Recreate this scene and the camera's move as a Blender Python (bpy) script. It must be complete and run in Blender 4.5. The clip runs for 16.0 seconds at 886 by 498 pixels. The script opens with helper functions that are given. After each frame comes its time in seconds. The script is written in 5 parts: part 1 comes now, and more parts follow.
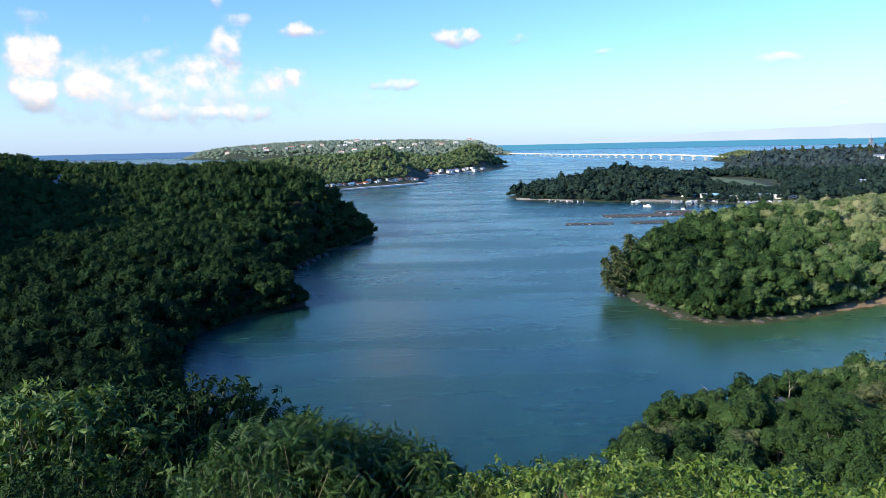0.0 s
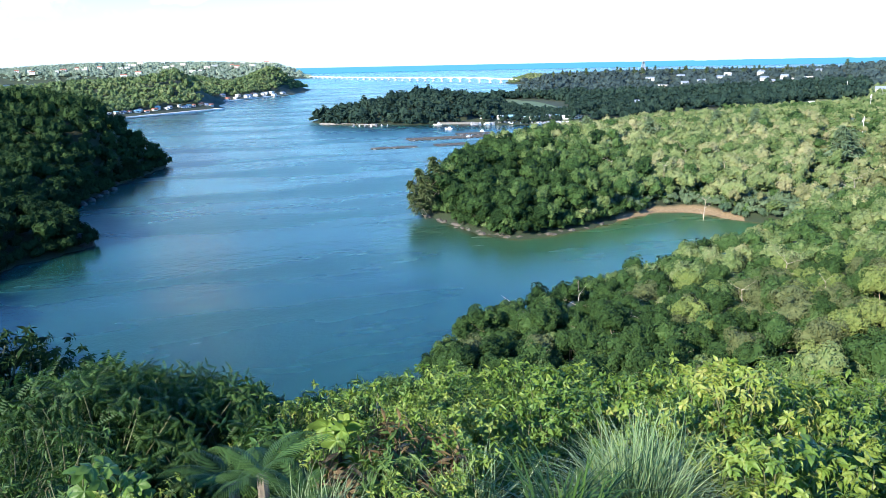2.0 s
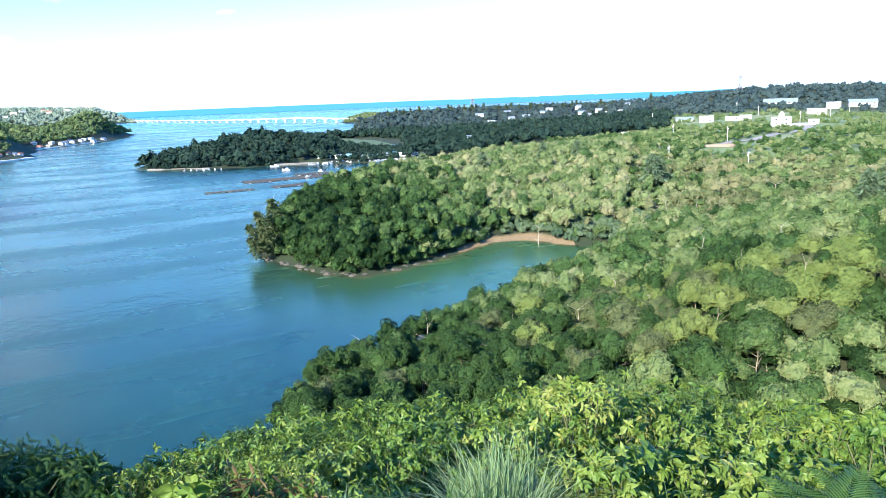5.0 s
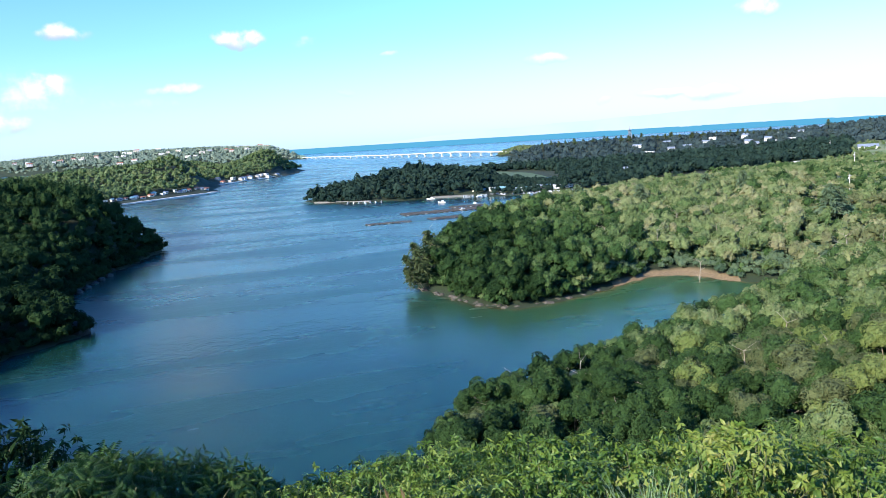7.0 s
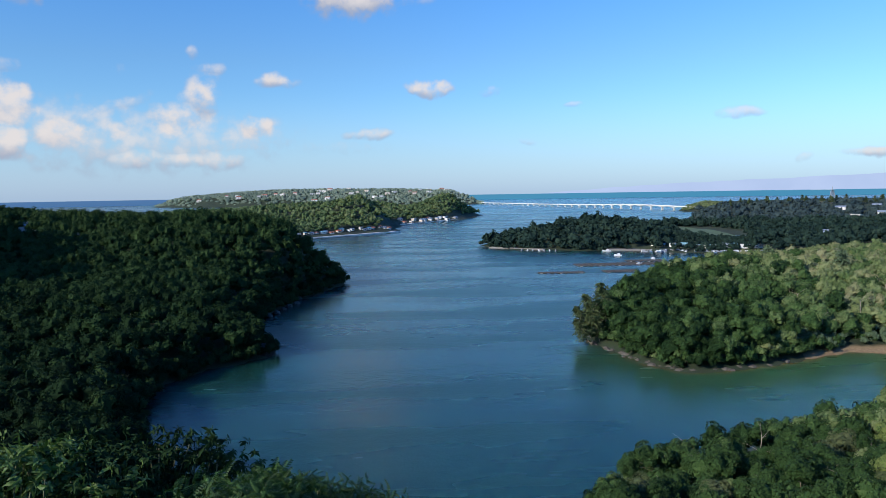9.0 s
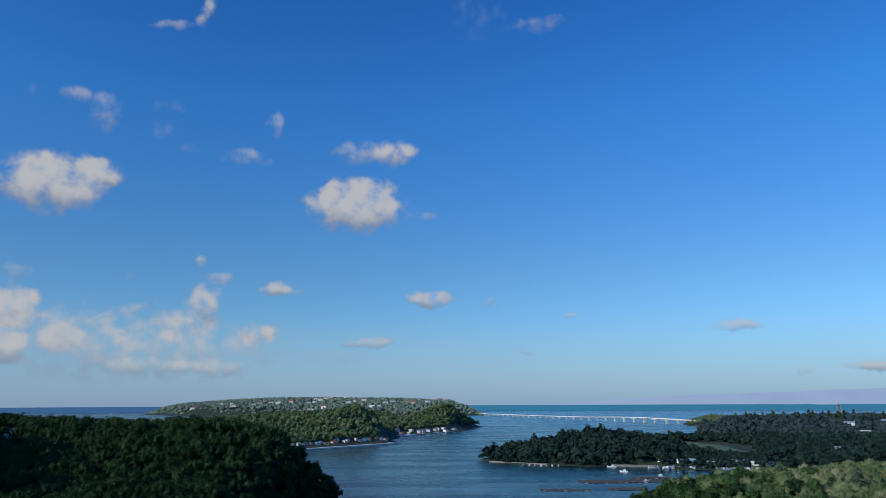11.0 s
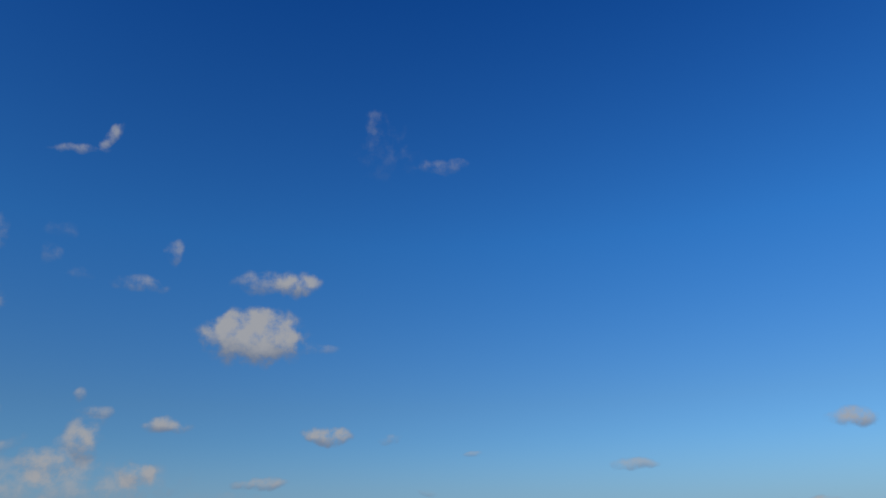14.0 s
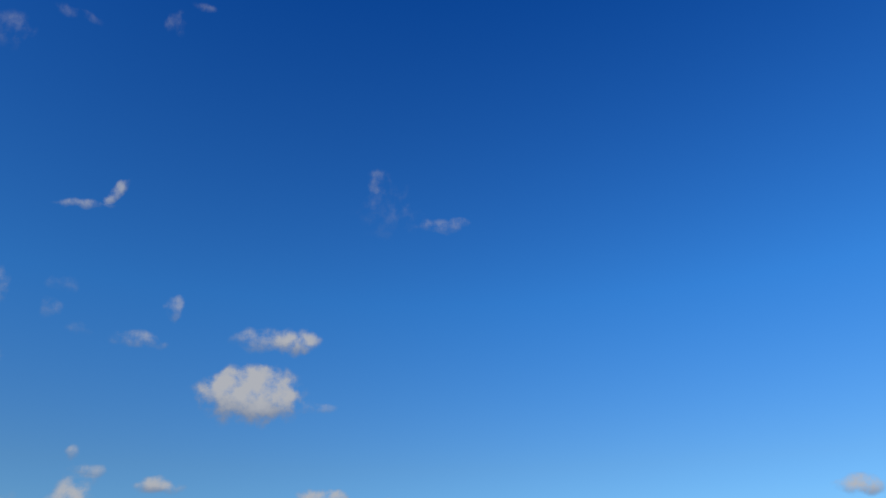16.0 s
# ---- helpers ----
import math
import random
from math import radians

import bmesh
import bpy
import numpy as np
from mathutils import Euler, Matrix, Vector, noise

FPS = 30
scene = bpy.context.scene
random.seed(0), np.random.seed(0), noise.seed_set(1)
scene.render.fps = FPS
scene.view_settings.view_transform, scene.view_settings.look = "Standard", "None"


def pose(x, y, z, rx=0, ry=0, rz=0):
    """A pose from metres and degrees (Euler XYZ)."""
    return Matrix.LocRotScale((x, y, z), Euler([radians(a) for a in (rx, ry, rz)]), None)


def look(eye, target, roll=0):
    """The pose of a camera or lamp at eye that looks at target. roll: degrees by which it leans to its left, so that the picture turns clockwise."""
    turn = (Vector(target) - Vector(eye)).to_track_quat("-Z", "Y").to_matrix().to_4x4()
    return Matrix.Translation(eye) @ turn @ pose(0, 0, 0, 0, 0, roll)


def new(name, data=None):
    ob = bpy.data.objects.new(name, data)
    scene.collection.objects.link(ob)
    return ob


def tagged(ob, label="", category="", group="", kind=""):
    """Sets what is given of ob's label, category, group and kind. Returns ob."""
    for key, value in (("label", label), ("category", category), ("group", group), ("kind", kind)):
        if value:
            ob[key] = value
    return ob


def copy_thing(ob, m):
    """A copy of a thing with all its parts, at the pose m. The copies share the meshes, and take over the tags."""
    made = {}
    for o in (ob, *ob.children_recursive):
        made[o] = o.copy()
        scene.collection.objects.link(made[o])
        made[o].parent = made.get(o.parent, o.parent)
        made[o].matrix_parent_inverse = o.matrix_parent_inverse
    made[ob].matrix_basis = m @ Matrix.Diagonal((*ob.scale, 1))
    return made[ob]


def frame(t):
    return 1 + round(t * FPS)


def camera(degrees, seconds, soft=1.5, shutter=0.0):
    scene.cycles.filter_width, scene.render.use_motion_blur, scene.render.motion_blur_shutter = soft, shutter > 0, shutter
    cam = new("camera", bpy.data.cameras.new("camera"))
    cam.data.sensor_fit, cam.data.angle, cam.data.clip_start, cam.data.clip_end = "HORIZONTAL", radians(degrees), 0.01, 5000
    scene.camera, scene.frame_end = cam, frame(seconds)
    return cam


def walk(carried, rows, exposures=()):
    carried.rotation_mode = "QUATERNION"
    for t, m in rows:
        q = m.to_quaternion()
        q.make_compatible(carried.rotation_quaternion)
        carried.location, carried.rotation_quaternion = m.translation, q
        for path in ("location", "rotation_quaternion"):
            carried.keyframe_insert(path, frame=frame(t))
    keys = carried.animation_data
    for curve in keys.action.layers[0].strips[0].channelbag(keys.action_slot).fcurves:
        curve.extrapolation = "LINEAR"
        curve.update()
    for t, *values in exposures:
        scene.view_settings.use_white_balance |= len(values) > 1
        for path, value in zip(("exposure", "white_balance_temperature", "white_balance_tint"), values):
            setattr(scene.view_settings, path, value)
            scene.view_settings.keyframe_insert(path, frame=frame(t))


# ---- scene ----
# ---- camera ----
cam = camera(62.5, 16.0, soft=0.8)
TURNS = [(0.0, 81.79, 1.23, -0.18), (0.5, 81.0, 0.98, -0.92), (1.0, 79.11, 0.95, -3.67), (1.5, 77.1, 0.93, -8.8), (2.0, 75.65, 1.14, -15.4),
         (2.5, 75.36, 1.77, -22.69), (3.0, 76.69, 1.87, -28.1), (3.2, 77.29, 1.83, -29.15), (5.5, 78.67, 2.43, -26.99), (6.0, 79.44, 2.93, -24.97),
         (6.5, 80.26, 3.31, -20.99), (7.0, 81.33, 3.41, -16.13), (7.5, 82.3, 3.17, -10.83), (8.0, 82.43, 2.94, -5.89), (8.2, 82.72, 2.61, -4.55)]
TURNS += [(10.3, 95.6, 0.49, -1.58), (10.5, 97.66, 0.39, -1.83), (11.0, 101.87, 0.24, -2.38), (11.5, 104.87, 0.32, -3.42), (12.0, 107.04, 0.45, -5.16),
          (12.5, 108.76, 0.69, -6.89), (13.0, 109.89, 0.88, -8.4), (13.5, 111.0, 1.08, -9.71), (14.0, 112.26, 1.14, -10.01), (14.5, 113.38, 1.07, -10.17),
          (15.0, 114.8, 0.88, -10.61), (15.5, 115.98, 0.73, -10.36), (16.0, 116.86, 0.53, -10.23)]
walk(cam, [(t, pose(0.15, 0.1, 50.0, rx, ry, rz)) for t, rx, ry, rz in TURNS],
     exposures=[(0.0, 0.64, 6800, 17), (1.0, 0.72, 6800, 17), (1.5, 0.9, 6750, 15), (2.0, 1.38, 6700, 12), (2.5, 1.75, 6700, 12), (3.2, 1.9, 6700, 12), (5.5, 1.4, 6500, 10), (6.0, 1.34, 6500, 10), (6.5, 1.18, 6450, 11),
                (7.0, 0.9, 6500, 14), (7.5, 0.85, 6500, 16), (8.2, 0.6, 6550, 18), (10.3, -0.45, 6050, 12), (11.0, -0.52, 5950, 12), (12.0, -0.88, 5900, 12), (14.0, -0.95, 5900, 12), (16.0, -0.62, 5900, 12)])

# ---- sky, sun ----
SUN_TURN, SUN_HIGH = -122.0, 25.0            # degrees from straight ahead, over the horizon
sun = new("sun", bpy.data.lights.new("sun", "SUN"))
sun.data.energy, sun.data.angle, sun.data.color = 5.0, radians(0.5), (1.0, 0.91, 0.76)
sun.matrix_world = look((900 * math.sin(radians(SUN_TURN)), 900 * math.cos(radians(SUN_TURN)), 900 * math.tan(radians(SUN_HIGH))), (0, 0, 0))


class Nodes:
    """Short ways to write a node tree."""
    def __init__(self, tree):
        self.tree = tree

    def put(self, socket, value):
        if isinstance(value, bpy.types.NodeSocket):
            self.tree.links.new(value, socket)
        elif value is not None:
            socket.default_value = value

    def make(self, kind):
        return self.tree.nodes.new(kind)

    def attribute(self, name):
        node = self.make("ShaderNodeAttribute")
        node.attribute_name = name
        return node.outputs["Fac"]

    def math(self, op, a, b=None, c=None, clamp=False):
        node = self.make("ShaderNodeMath")
        node.operation, node.use_clamp = op, clamp
        for socket, value in zip(node.inputs, (a, b, c)):
            self.put(socket, value)
        return node.outputs[0]

    def range(self, value, a, b, c=0.0, d=1.0, smooth=True):
        node = self.make("ShaderNodeMapRange")
        node.interpolation_type = "SMOOTHSTEP" if smooth else "LINEAR"
        for socket, v in zip(node.inputs, (value, a, b, c, d)):
            self.put(socket, v)
        return node.outputs[0]

    def mix(self, factor, a, b, blend="MIX"):
        node = self.make("ShaderNodeMix")
        node.data_type, node.blend_type = "RGBA", blend
        for socket, v in ((node.inputs[0], factor), (node.inputs[6], a), (node.inputs[7], b)):
            self.put(socket, (*v, 1.0) if isinstance(v, tuple) and len(v) == 3 else v)
        return node.outputs[2]

    def noise(self, at, scale, detail=3.0, rough=0.55):
        node = self.make("ShaderNodeTexNoise")
        self.put(node.inputs["Vector"], at)
        self.put(node.inputs["Scale"], scale)
        self.put(node.inputs["Detail"], detail)
        self.put(node.inputs["Roughness"], rough)
        return node.outputs["Fac"]

    def ramp(self, value, stops):
        node = self.make("ShaderNodeValToRGB")
        elements = node.color_ramp.elements
        while len(elements) < len(stops):
            elements.new(0.5)
        for element, (at, colour) in zip(elements, stops):
            element.position, element.color = at, (*colour, 1.0)
        self.put(node.inputs[0], value)
        return node.outputs[0]

    def join(self, x, y, z=0.0):
        node = self.make("ShaderNodeCombineXYZ")
        for socket, v in zip(node.inputs, (x, y, z)):
            self.put(socket, v)
        return node.outputs[0]


# clouds: turn, height, half width, half height in degrees, thickness
CUMULUS = [(-26.8, 15.2, 3.1, 1.9, 1.0), (-24.2, 16.2, 1.9, 1.1, 1.0), (-4.6, 15.2, 3.5, 2.0, 1.0), (-6.0, 15.8, 1.8, 1.3, 1.0), (0.2, 14.5, 2.1, 0.5, 0.45), (-4.2, 19.2, 2.3, 1.0, 0.6),
           (-1.7, 19.3, 1.9, 1.0, 0.75), (-10.3, 8.5, 1.5, 0.6, 0.75), (1.5, 8.0, 1.8, 0.7, 0.85), (5.9, 7.8, 1.0, 0.4, 0.5), (-3.3, 4.6, 1.7, 0.5, 0.7), (24.2, 5.4, 1.7, 0.4, 0.6),
           (39.2, 7.6, 1.5, 0.7, 0.75), (33.0, 2.3, 2.0, 0.4, 0.75), (36.0, 2.1, 1.9, 0.5, 0.75), (28.6, 2.1, 0.7, 0.4, 0.5), (12.5, 6.5, 0.6, 0.3, 0.5), (9.1, 3.8, 1.0, 0.3, 0.5)]
BANK = [(-28.3, 6.4, 1.7, 1.7, 0.9), (-28.4, 3.9, 1.3, 1.3, 0.9), (-25.1, 4.4, 1.9, 1.2, 0.85), (-22.0, 4.7, 2.2, 0.9, 0.7, 15), (-20.2, 2.7, 2.0, 0.7, 0.7), (-17.2, 2.6, 1.8, 0.6, 0.7),
        (-17.7, 5.5, 1.8, 1.5, 0.75), (-15.7, 7.2, 1.2, 1.8, 0.75), (-15.0, 9.3, 1.2, 0.5, 0.6), (-16.1, 10.3, 0.6, 0.5, 0.6), (-14.4, 2.6, 1.5, 0.7, 0.7), (-11.9, 5.2, 1.3, 0.8, 0.85),
        (-19.9, 3.8, 9.2, 2.2, 0.6), (-25.0, 5.0, 6.0, 1.9, 0.55), (-14.1, 4.3, 5.4, 1.9, 0.48), (-17.2, 6.8, 3.2, 0.7, 0.6, 38), (-22.5, 6.0, 3.4, 0.6, 0.6, 20), (-5.6, 3.5, 3.9, 0.6, 0.35), (-28.4, 8.9, 1.0, 0.5, 0.5)]
WISPS = [(-23.8, 20.6, 1.2, 1.4, 0.6), (-25.6, 21.3, 1.0, 0.7, 0.6), (-28.5, 21.3, 0.7, 0.4, 0.4), (-17.1, 28.5, 1.5, 0.45, 0.7, 48), (-19.2, 27.3, 1.9, 0.4, 0.65, 6), (-19.7, 19.9, 0.7, 0.9, 0.4),
         (-19.3, 21.5, 1.1, 0.6, 0.35), (-17.4, 18.7, 0.9, 0.6, 0.35), (-13.2, 18.4, 1.8, 0.6, 0.6), (-11.2, 20.9, 0.8, 0.9, 0.6), (10.5, 28.7, 2.6, 0.6, 0.5), (4.6, 32.0, 1.1, 1.0, 0.45),
         (5.7, 29.7, 3.1, 2.2, 0.28), (-27.5, 37.3, 1.7, 1.2, 0.4), (-15.1, 41.2, 0.9, 1.0, 0.4), (-12.9, 42.9, 1.1, 0.4, 0.4), (-23.1, 39.8, 2.0, 0.4, 0.35), (-20.9, 8.9, 0.5, 0.6, 0.4)]

world = bpy.data.worlds.new("sky")
world.use_nodes = True
scene.world = world
n = Nodes(world.node_tree)
n.tree.nodes.clear()
way = n.make("ShaderNodeTexCoord").outputs["Generated"]
parts_of = n.make("ShaderNodeSeparateXYZ")
n.put(parts_of.inputs[0], way)
turn = n.math("MULTIPLY", n.math("ARCTAN2", parts_of.outputs[0], parts_of.outputs[1]), 180 / math.pi)
high = n.math("MULTIPLY", n.math("ARCSINE", parts_of.outputs[2]), 180 / math.pi)
sky = n.make("ShaderNodeTexSky")
sky.sky_type, sky.sun_disc, sky.sun_elevation, sky.sun_rotation = "NISHITA", False, radians(SUN_HIGH), radians(SUN_TURN)
sky.air_density, sky.dust_density, sky.ozone_density = 1.0, 0.6, 2.0
flat = n.join(turn, high)
wide_a, wide_b = n.noise(flat, 0.42, 2.0), n.noise(n.join(high, turn, 7.0), 0.45, 2.0)
turn_c = n.math("ADD", turn, n.math("MULTIPLY", n.math("SUBTRACT", wide_a, 0.5), 1.6))
high_c = n.math("ADD", high, n.math("MULTIPLY", n.math("SUBTRACT", wide_b, 0.5), 1.0))
billow = n.noise(flat, 0.8, 7.0, 0.5)
body, lit, thick = 0.0, 0.0, 0.0
for a, e, w, h, k, *lean in CUMULUS + BANK + [(a, e, w, h, 0.9 * k, *lean) for a, e, w, h, k, *lean in WISPS]:
    across, over_it = n.math("SUBTRACT", turn_c, a), n.math("SUBTRACT", high_c, e)
    if lean:
        c, s = math.cos(radians(lean[0])), math.sin(radians(lean[0]))
        across, over_it = (n.math("ADD", n.math("MULTIPLY", across, c), n.math("MULTIPLY", over_it, s)),
                           n.math("SUBTRACT", n.math("MULTIPLY", over_it, c), n.math("MULTIPLY", across, s)))
    u = n.math("MULTIPLY", across, 1 / w)
    v = n.math("MULTIPLY", over_it, 1 / h)
    blob = n.range(n.math("ADD", n.math("MULTIPLY", u, u), n.math("MULTIPLY", v, v)), 2.6, 0.0, 0.0, 0.35 + 0.65 * k)
    body = n.math("MAXIMUM", body, blob)
    thick = n.math("MAXIMUM", thick, n.math("MULTIPLY", blob, min(1.6, (0.25 + 0.75 * k) * k ** 0.6 * 1.7)))
    lit = n.math("MAXIMUM", lit, n.math("MULTIPLY", blob, n.range(v, -1.1, 0.5, 0.3, 1.0)))
full = n.math("ADD", body, n.math("MULTIPLY", n.math("SUBTRACT", billow, 0.53), 1.7))
cover = n.math("MULTIPLY", n.range(full, 0.26, 1.02), n.range(body, 0.02, 0.55))
cover = n.math("MULTIPLY", cover, n.math("MINIMUM", thick, 0.95))
cloud = n.mix(n.range(n.math("ADD", lit, n.math("MULTIPLY", n.math("SUBTRACT", billow, 0.5), 0.7)), 0.2, 0.85), (0.44, 0.52, 0.66), (1.0, 0.97, 0.92))
tinted = n.make("ShaderNodeGamma")
n.put(tinted.inputs[0], n.mix(1.0, sky.outputs[0], (0.12, 0.12, 0.12), "MULTIPLY"))
tinted.inputs[1].default_value = 1.15
clear = n.mix(1.0, tinted.outputs[0], (11.0, 11.0, 11.0), "MULTIPLY")
clear = n.mix(1.0, clear, n.ramp(n.range(high, 0.0, 50.0, 0.0, 1.0, False), [(0.0, (0.52, 0.77, 1.05)), (0.2, (0.50, 0.80, 1.03)), (0.45, (0.35, 0.92, 1.40)), (0.95, (0.12, 0.62, 1.42))]), "MULTIPLY")
clear = n.mix(n.range(high, 8.0, 0.0, 0.0, 0.55), clear, (3.4, 4.7, 6.7))
over = n.mix(cover, clear, n.mix(1.0, cloud, (5.6, 5.6, 5.6), "MULTIPLY"))
sea_far = n.mix(n.range(turn, -12.0, 6.0), (0.55, 1.35, 2.7), (0.45, 2.0, 3.3))
over = n.mix(n.range(high, -0.22, -0.26), over, sea_far)
back = n.make("ShaderNodeBackground")
n.put(back.inputs[0], over)
back.inputs[1].default_value = 0.127
n.tree.links.new(back.outputs[0], n.make("ShaderNodeOutputWorld").inputs[0])
# ---- the lie of the land ----
COAST_WEST = [(24, 104), (14, 92), (0, 84), (-20, 88), (-32, 100), (-46, 124), (-60, 152), (-68, 178), (-68, 195), (-61, 209),
              (-45, 228), (-64, 272), (-59, 339), (-48, 374), (-41, 411), (-62, 450), (-110, 540), (-150, 660), (-136, 792),
              (-18, 937), (-30, 1030), (-14, 1150), (91, 1331), (153, 1600), (90, 1740), (-150, 1850), (-600, 2000), (-1300, 1950), (-4800, 1500)]
COAST_EAST = [(4800, 1400), (2600, 2100), (1700, 2350), (1050, 2200), (720, 1850), (640, 1720), (590, 1600), (600, 1480), (480, 1250),
              (380, 980), (250, 880), (150, 790), (55, 668), (82, 627), (125, 603), (183, 592), (205, 560), (260, 549), (300, 520), (255, 455), (190, 405),
              (120, 350), (76, 296), (61, 258), (58, 234), (61, 219), (66, 204), (75, 194), (86, 194), (109, 204), (122, 208), (130, 213), (142, 211), (158, 180), (150, 166),
              (119, 152), (88, 142), (60, 133), (42, 125), (30, 114)]
COAST = COAST_WEST + [(-4800, -4800), (4800, -4800)] + COAST_EAST
ISLE = [(-1250, 3550), (-1000, 3250), (-500, 3080), (100, 2950), (270, 2900), (300, 3020), (100, 3350), (-300, 3800), (-900, 3950), (-1300, 3800)]
# hills: centre, half widths, turn in degrees, height
HILLS_LOOKOUT = [
    # the first hill is an unseen ridge, added to shade the west hillside
    (-385, 190, 75, 150, 0, 138), (-205, 455, 120, 70, 8, 16), (-300, 430, 110, 80, 0, 13), (-95, 405, 50, 40, 0, 17),
    (-120, 250, 60, 80, 0, 8), (-95, 110, 50, 50, 0, 0), (-60, 60, 40, 40, 0, 9), (-45, 300, 40, 60, 0, -1)]
HILLS_BAY = [
    (-150, 170, 50, 60, 0, -12), (85, 262, 34, 26, 35, 3), (125, 300, 40, 30, 35, 6), (195, 320, 60, 45, 20, 3),
    (250, 340, 70, 60, 20, 5), (55, 110, 24, 14, 0, 0), (85, 105, 30, 22, -20, -3), (120, 95, 32, 28, -30, 0),
    (150, 80, 50, 40, 0, 9), (230, 90, 80, 70, 0, 11), (45, 90, 20, 12, 0, -1), (90, 60, 40, 30, 0, 10)]
HILLS_PLAIN = [
    (300, 240, 90, 70, 0, -5), (420, 330, 120, 100, 30, 5), (560, 400, 140, 120, 30, 2), (700, 500, 180, 150, 0, 3),
    (950, 850, 230, 120, 40, 12), (1100, 700, 200, 160, 0, 31), (650, 1120, 260, 110, -30, 19), (540, 700, 140, 140, 0, 1),
    (100, 690, 50, 50, 25, -1), (180, 720, 70, 50, 25, 10), (250, 730, 80, 60, 25, 4), (350, 730, 100, 90, 20, -5)]
HILLS_SEAWARD = [
    (-110, 1060, 65, 65, 0, 17), (-200, 1030, 90, 80, 0, 8), (-300, 1000, 110, 100, 0, 11), (-30, 1040, 40, 50, 0, 38),
    (0, 1430, 70, 80, 0, -11), (80, 1470, 65, 80, 0, 42), (-70, 1350, 60, 80, 0, 23), (-500, 1250, 260, 200, 0, 7),
    (-900, 3450, 200, 200, 0, 28), (-600, 3450, 220, 220, 0, 43), (-250, 3430, 220, 220, 0, 41), (50, 3330, 180, 180, 0, 38),
    (180, 3130, 100, 110, 0, 30), (-1080, 3480, 120, 120, 0, 14), (650, 1700, 60, 70, 0, 12), (285, 735, 42, 60, 0, -7)]


def inside_distance(x, y, outline):
    """Metres to the outline, positive within it."""
    best, odd = np.full(x.shape, 1e18), np.zeros(x.shape, bool)
    for (ax, ay), (bx, by) in zip(outline, outline[1:] + outline[:1]):
        dx, dy = bx - ax, by - ay
        s = np.clip(((x - ax) * dx + (y - ay) * dy) / (dx * dx + dy * dy), 0, 1)
        best = np.minimum(best, (x - ax - s * dx) ** 2 + (y - ay - s * dy) ** 2)
        with np.errstate(divide="ignore", invalid="ignore"):
            odd ^= ((ay > y) != (by > y)) & (x < ax + dx * (y - ay) / (dy if dy else 1e-9))
    return np.where(odd, 1, -1) * np.sqrt(best)


def ripple(x, y, size, seed=0.0):
    """Smooth unevenness between -1 and 1, about size metres across."""
    a = np.sin(x / size * 2.1 + 1.3 * np.sin(y / size * 1.7 + seed) + seed * 3.1)
    b = np.sin(y / size * 2.3 + 1.1 * np.sin(x / size * 1.9 - seed) + seed * 1.7)
    return 0.5 * (a + b)


def land(x, y):
    """Height of the ground and metres from the water's edge."""
    x, y = np.asarray(x, float), np.asarray(y, float)
    r = np.hypot(x, y)
    wob = np.clip(r * 0.012, 0, 12)
    xs, ys = x + wob * ripple(x, y, 18, 1.0) * 0.5, y + wob * ripple(x, y, 15, 2.0) * 0.5
    d = np.maximum(inside_distance(xs, ys, COAST), inside_distance(xs, ys, ISLE))
    bank = np.clip(d, -40, 400)
    z = np.where(d < 0, bank * 0.12, 2.2 * (1 - np.exp(-np.maximum(bank, 0) / 6)) + 3.5 * (1 - np.exp(-np.maximum(bank, 0) / 60)))
    ramp = np.clip(d / np.clip(r * 0.06, 12, 60), 0, 1)
    ramp = ramp * ramp * (3 - 2 * ramp)
    for cx, cy, sx, sy, turn, high in HILLS_LOOKOUT + HILLS_BAY + HILLS_PLAIN + HILLS_SEAWARD:
        c, s = math.cos(radians(turn)), math.sin(radians(turn))
        u, v = ((x - cx) * c + (y - cy) * s) / sx, (-(x - cx) * s + (y - cy) * c) / sy
        z = z + ramp * high * np.exp(-0.5 * (u * u + v * v))
    z = z + ramp * np.clip(r / 400, 0.2, 1.5) * ripple(x, y, 40, 4.0)
    knoll = np.interp(r, (0, 1.2, 2.5, 4, 7, 11, 18, 32, 60, 95, 130), (48.5, 48.45, 48.0, 47.1, 45.5, 43.2, 38.5, 25, 9, 1, -4))
    shelf = np.exp(-((np.degrees(np.arctan2(x, y)) - 42) / 15) ** 4)
    knoll = knoll + shelf * np.interp(r, (1.2, 2.5, 3.15, 3.6, 4.3), (0, 0.2, 0.48, 0.2, 0))
    back = np.clip((-y + 2) / 12, 0, 1) * np.clip(1 - r / 500, 0, 1)
    knoll = knoll * (1 - back) + (48.5 + 0.04 * np.minimum(r, 200)) * back
    k = np.clip((knoll - z) / 8, -1, 1)
    z = np.where(knoll > z, z + (knoll - z) * np.where(k > 0, np.minimum(1, 0.6 + 0.4 * k), 0), z)
    return z, d
# ---- materials ----
def shader(name):
    made = bpy.data.materials.new(name)
    made.use_nodes = True
    k = Nodes(made.node_tree)
    return made, k, k.tree.nodes["Principled BSDF"], k.make("ShaderNodeTexCoord").outputs["Object"]


def relief(k, bsdf, height, strength, distance=0.05):
    bump = k.make("ShaderNodeBump")
    bump.inputs["Strength"].default_value, bump.inputs["Distance"].default_value = strength, distance
    k.put(bump.inputs["Height"], height)
    k.put(bsdf.inputs["Normal"], bump.outputs[0])


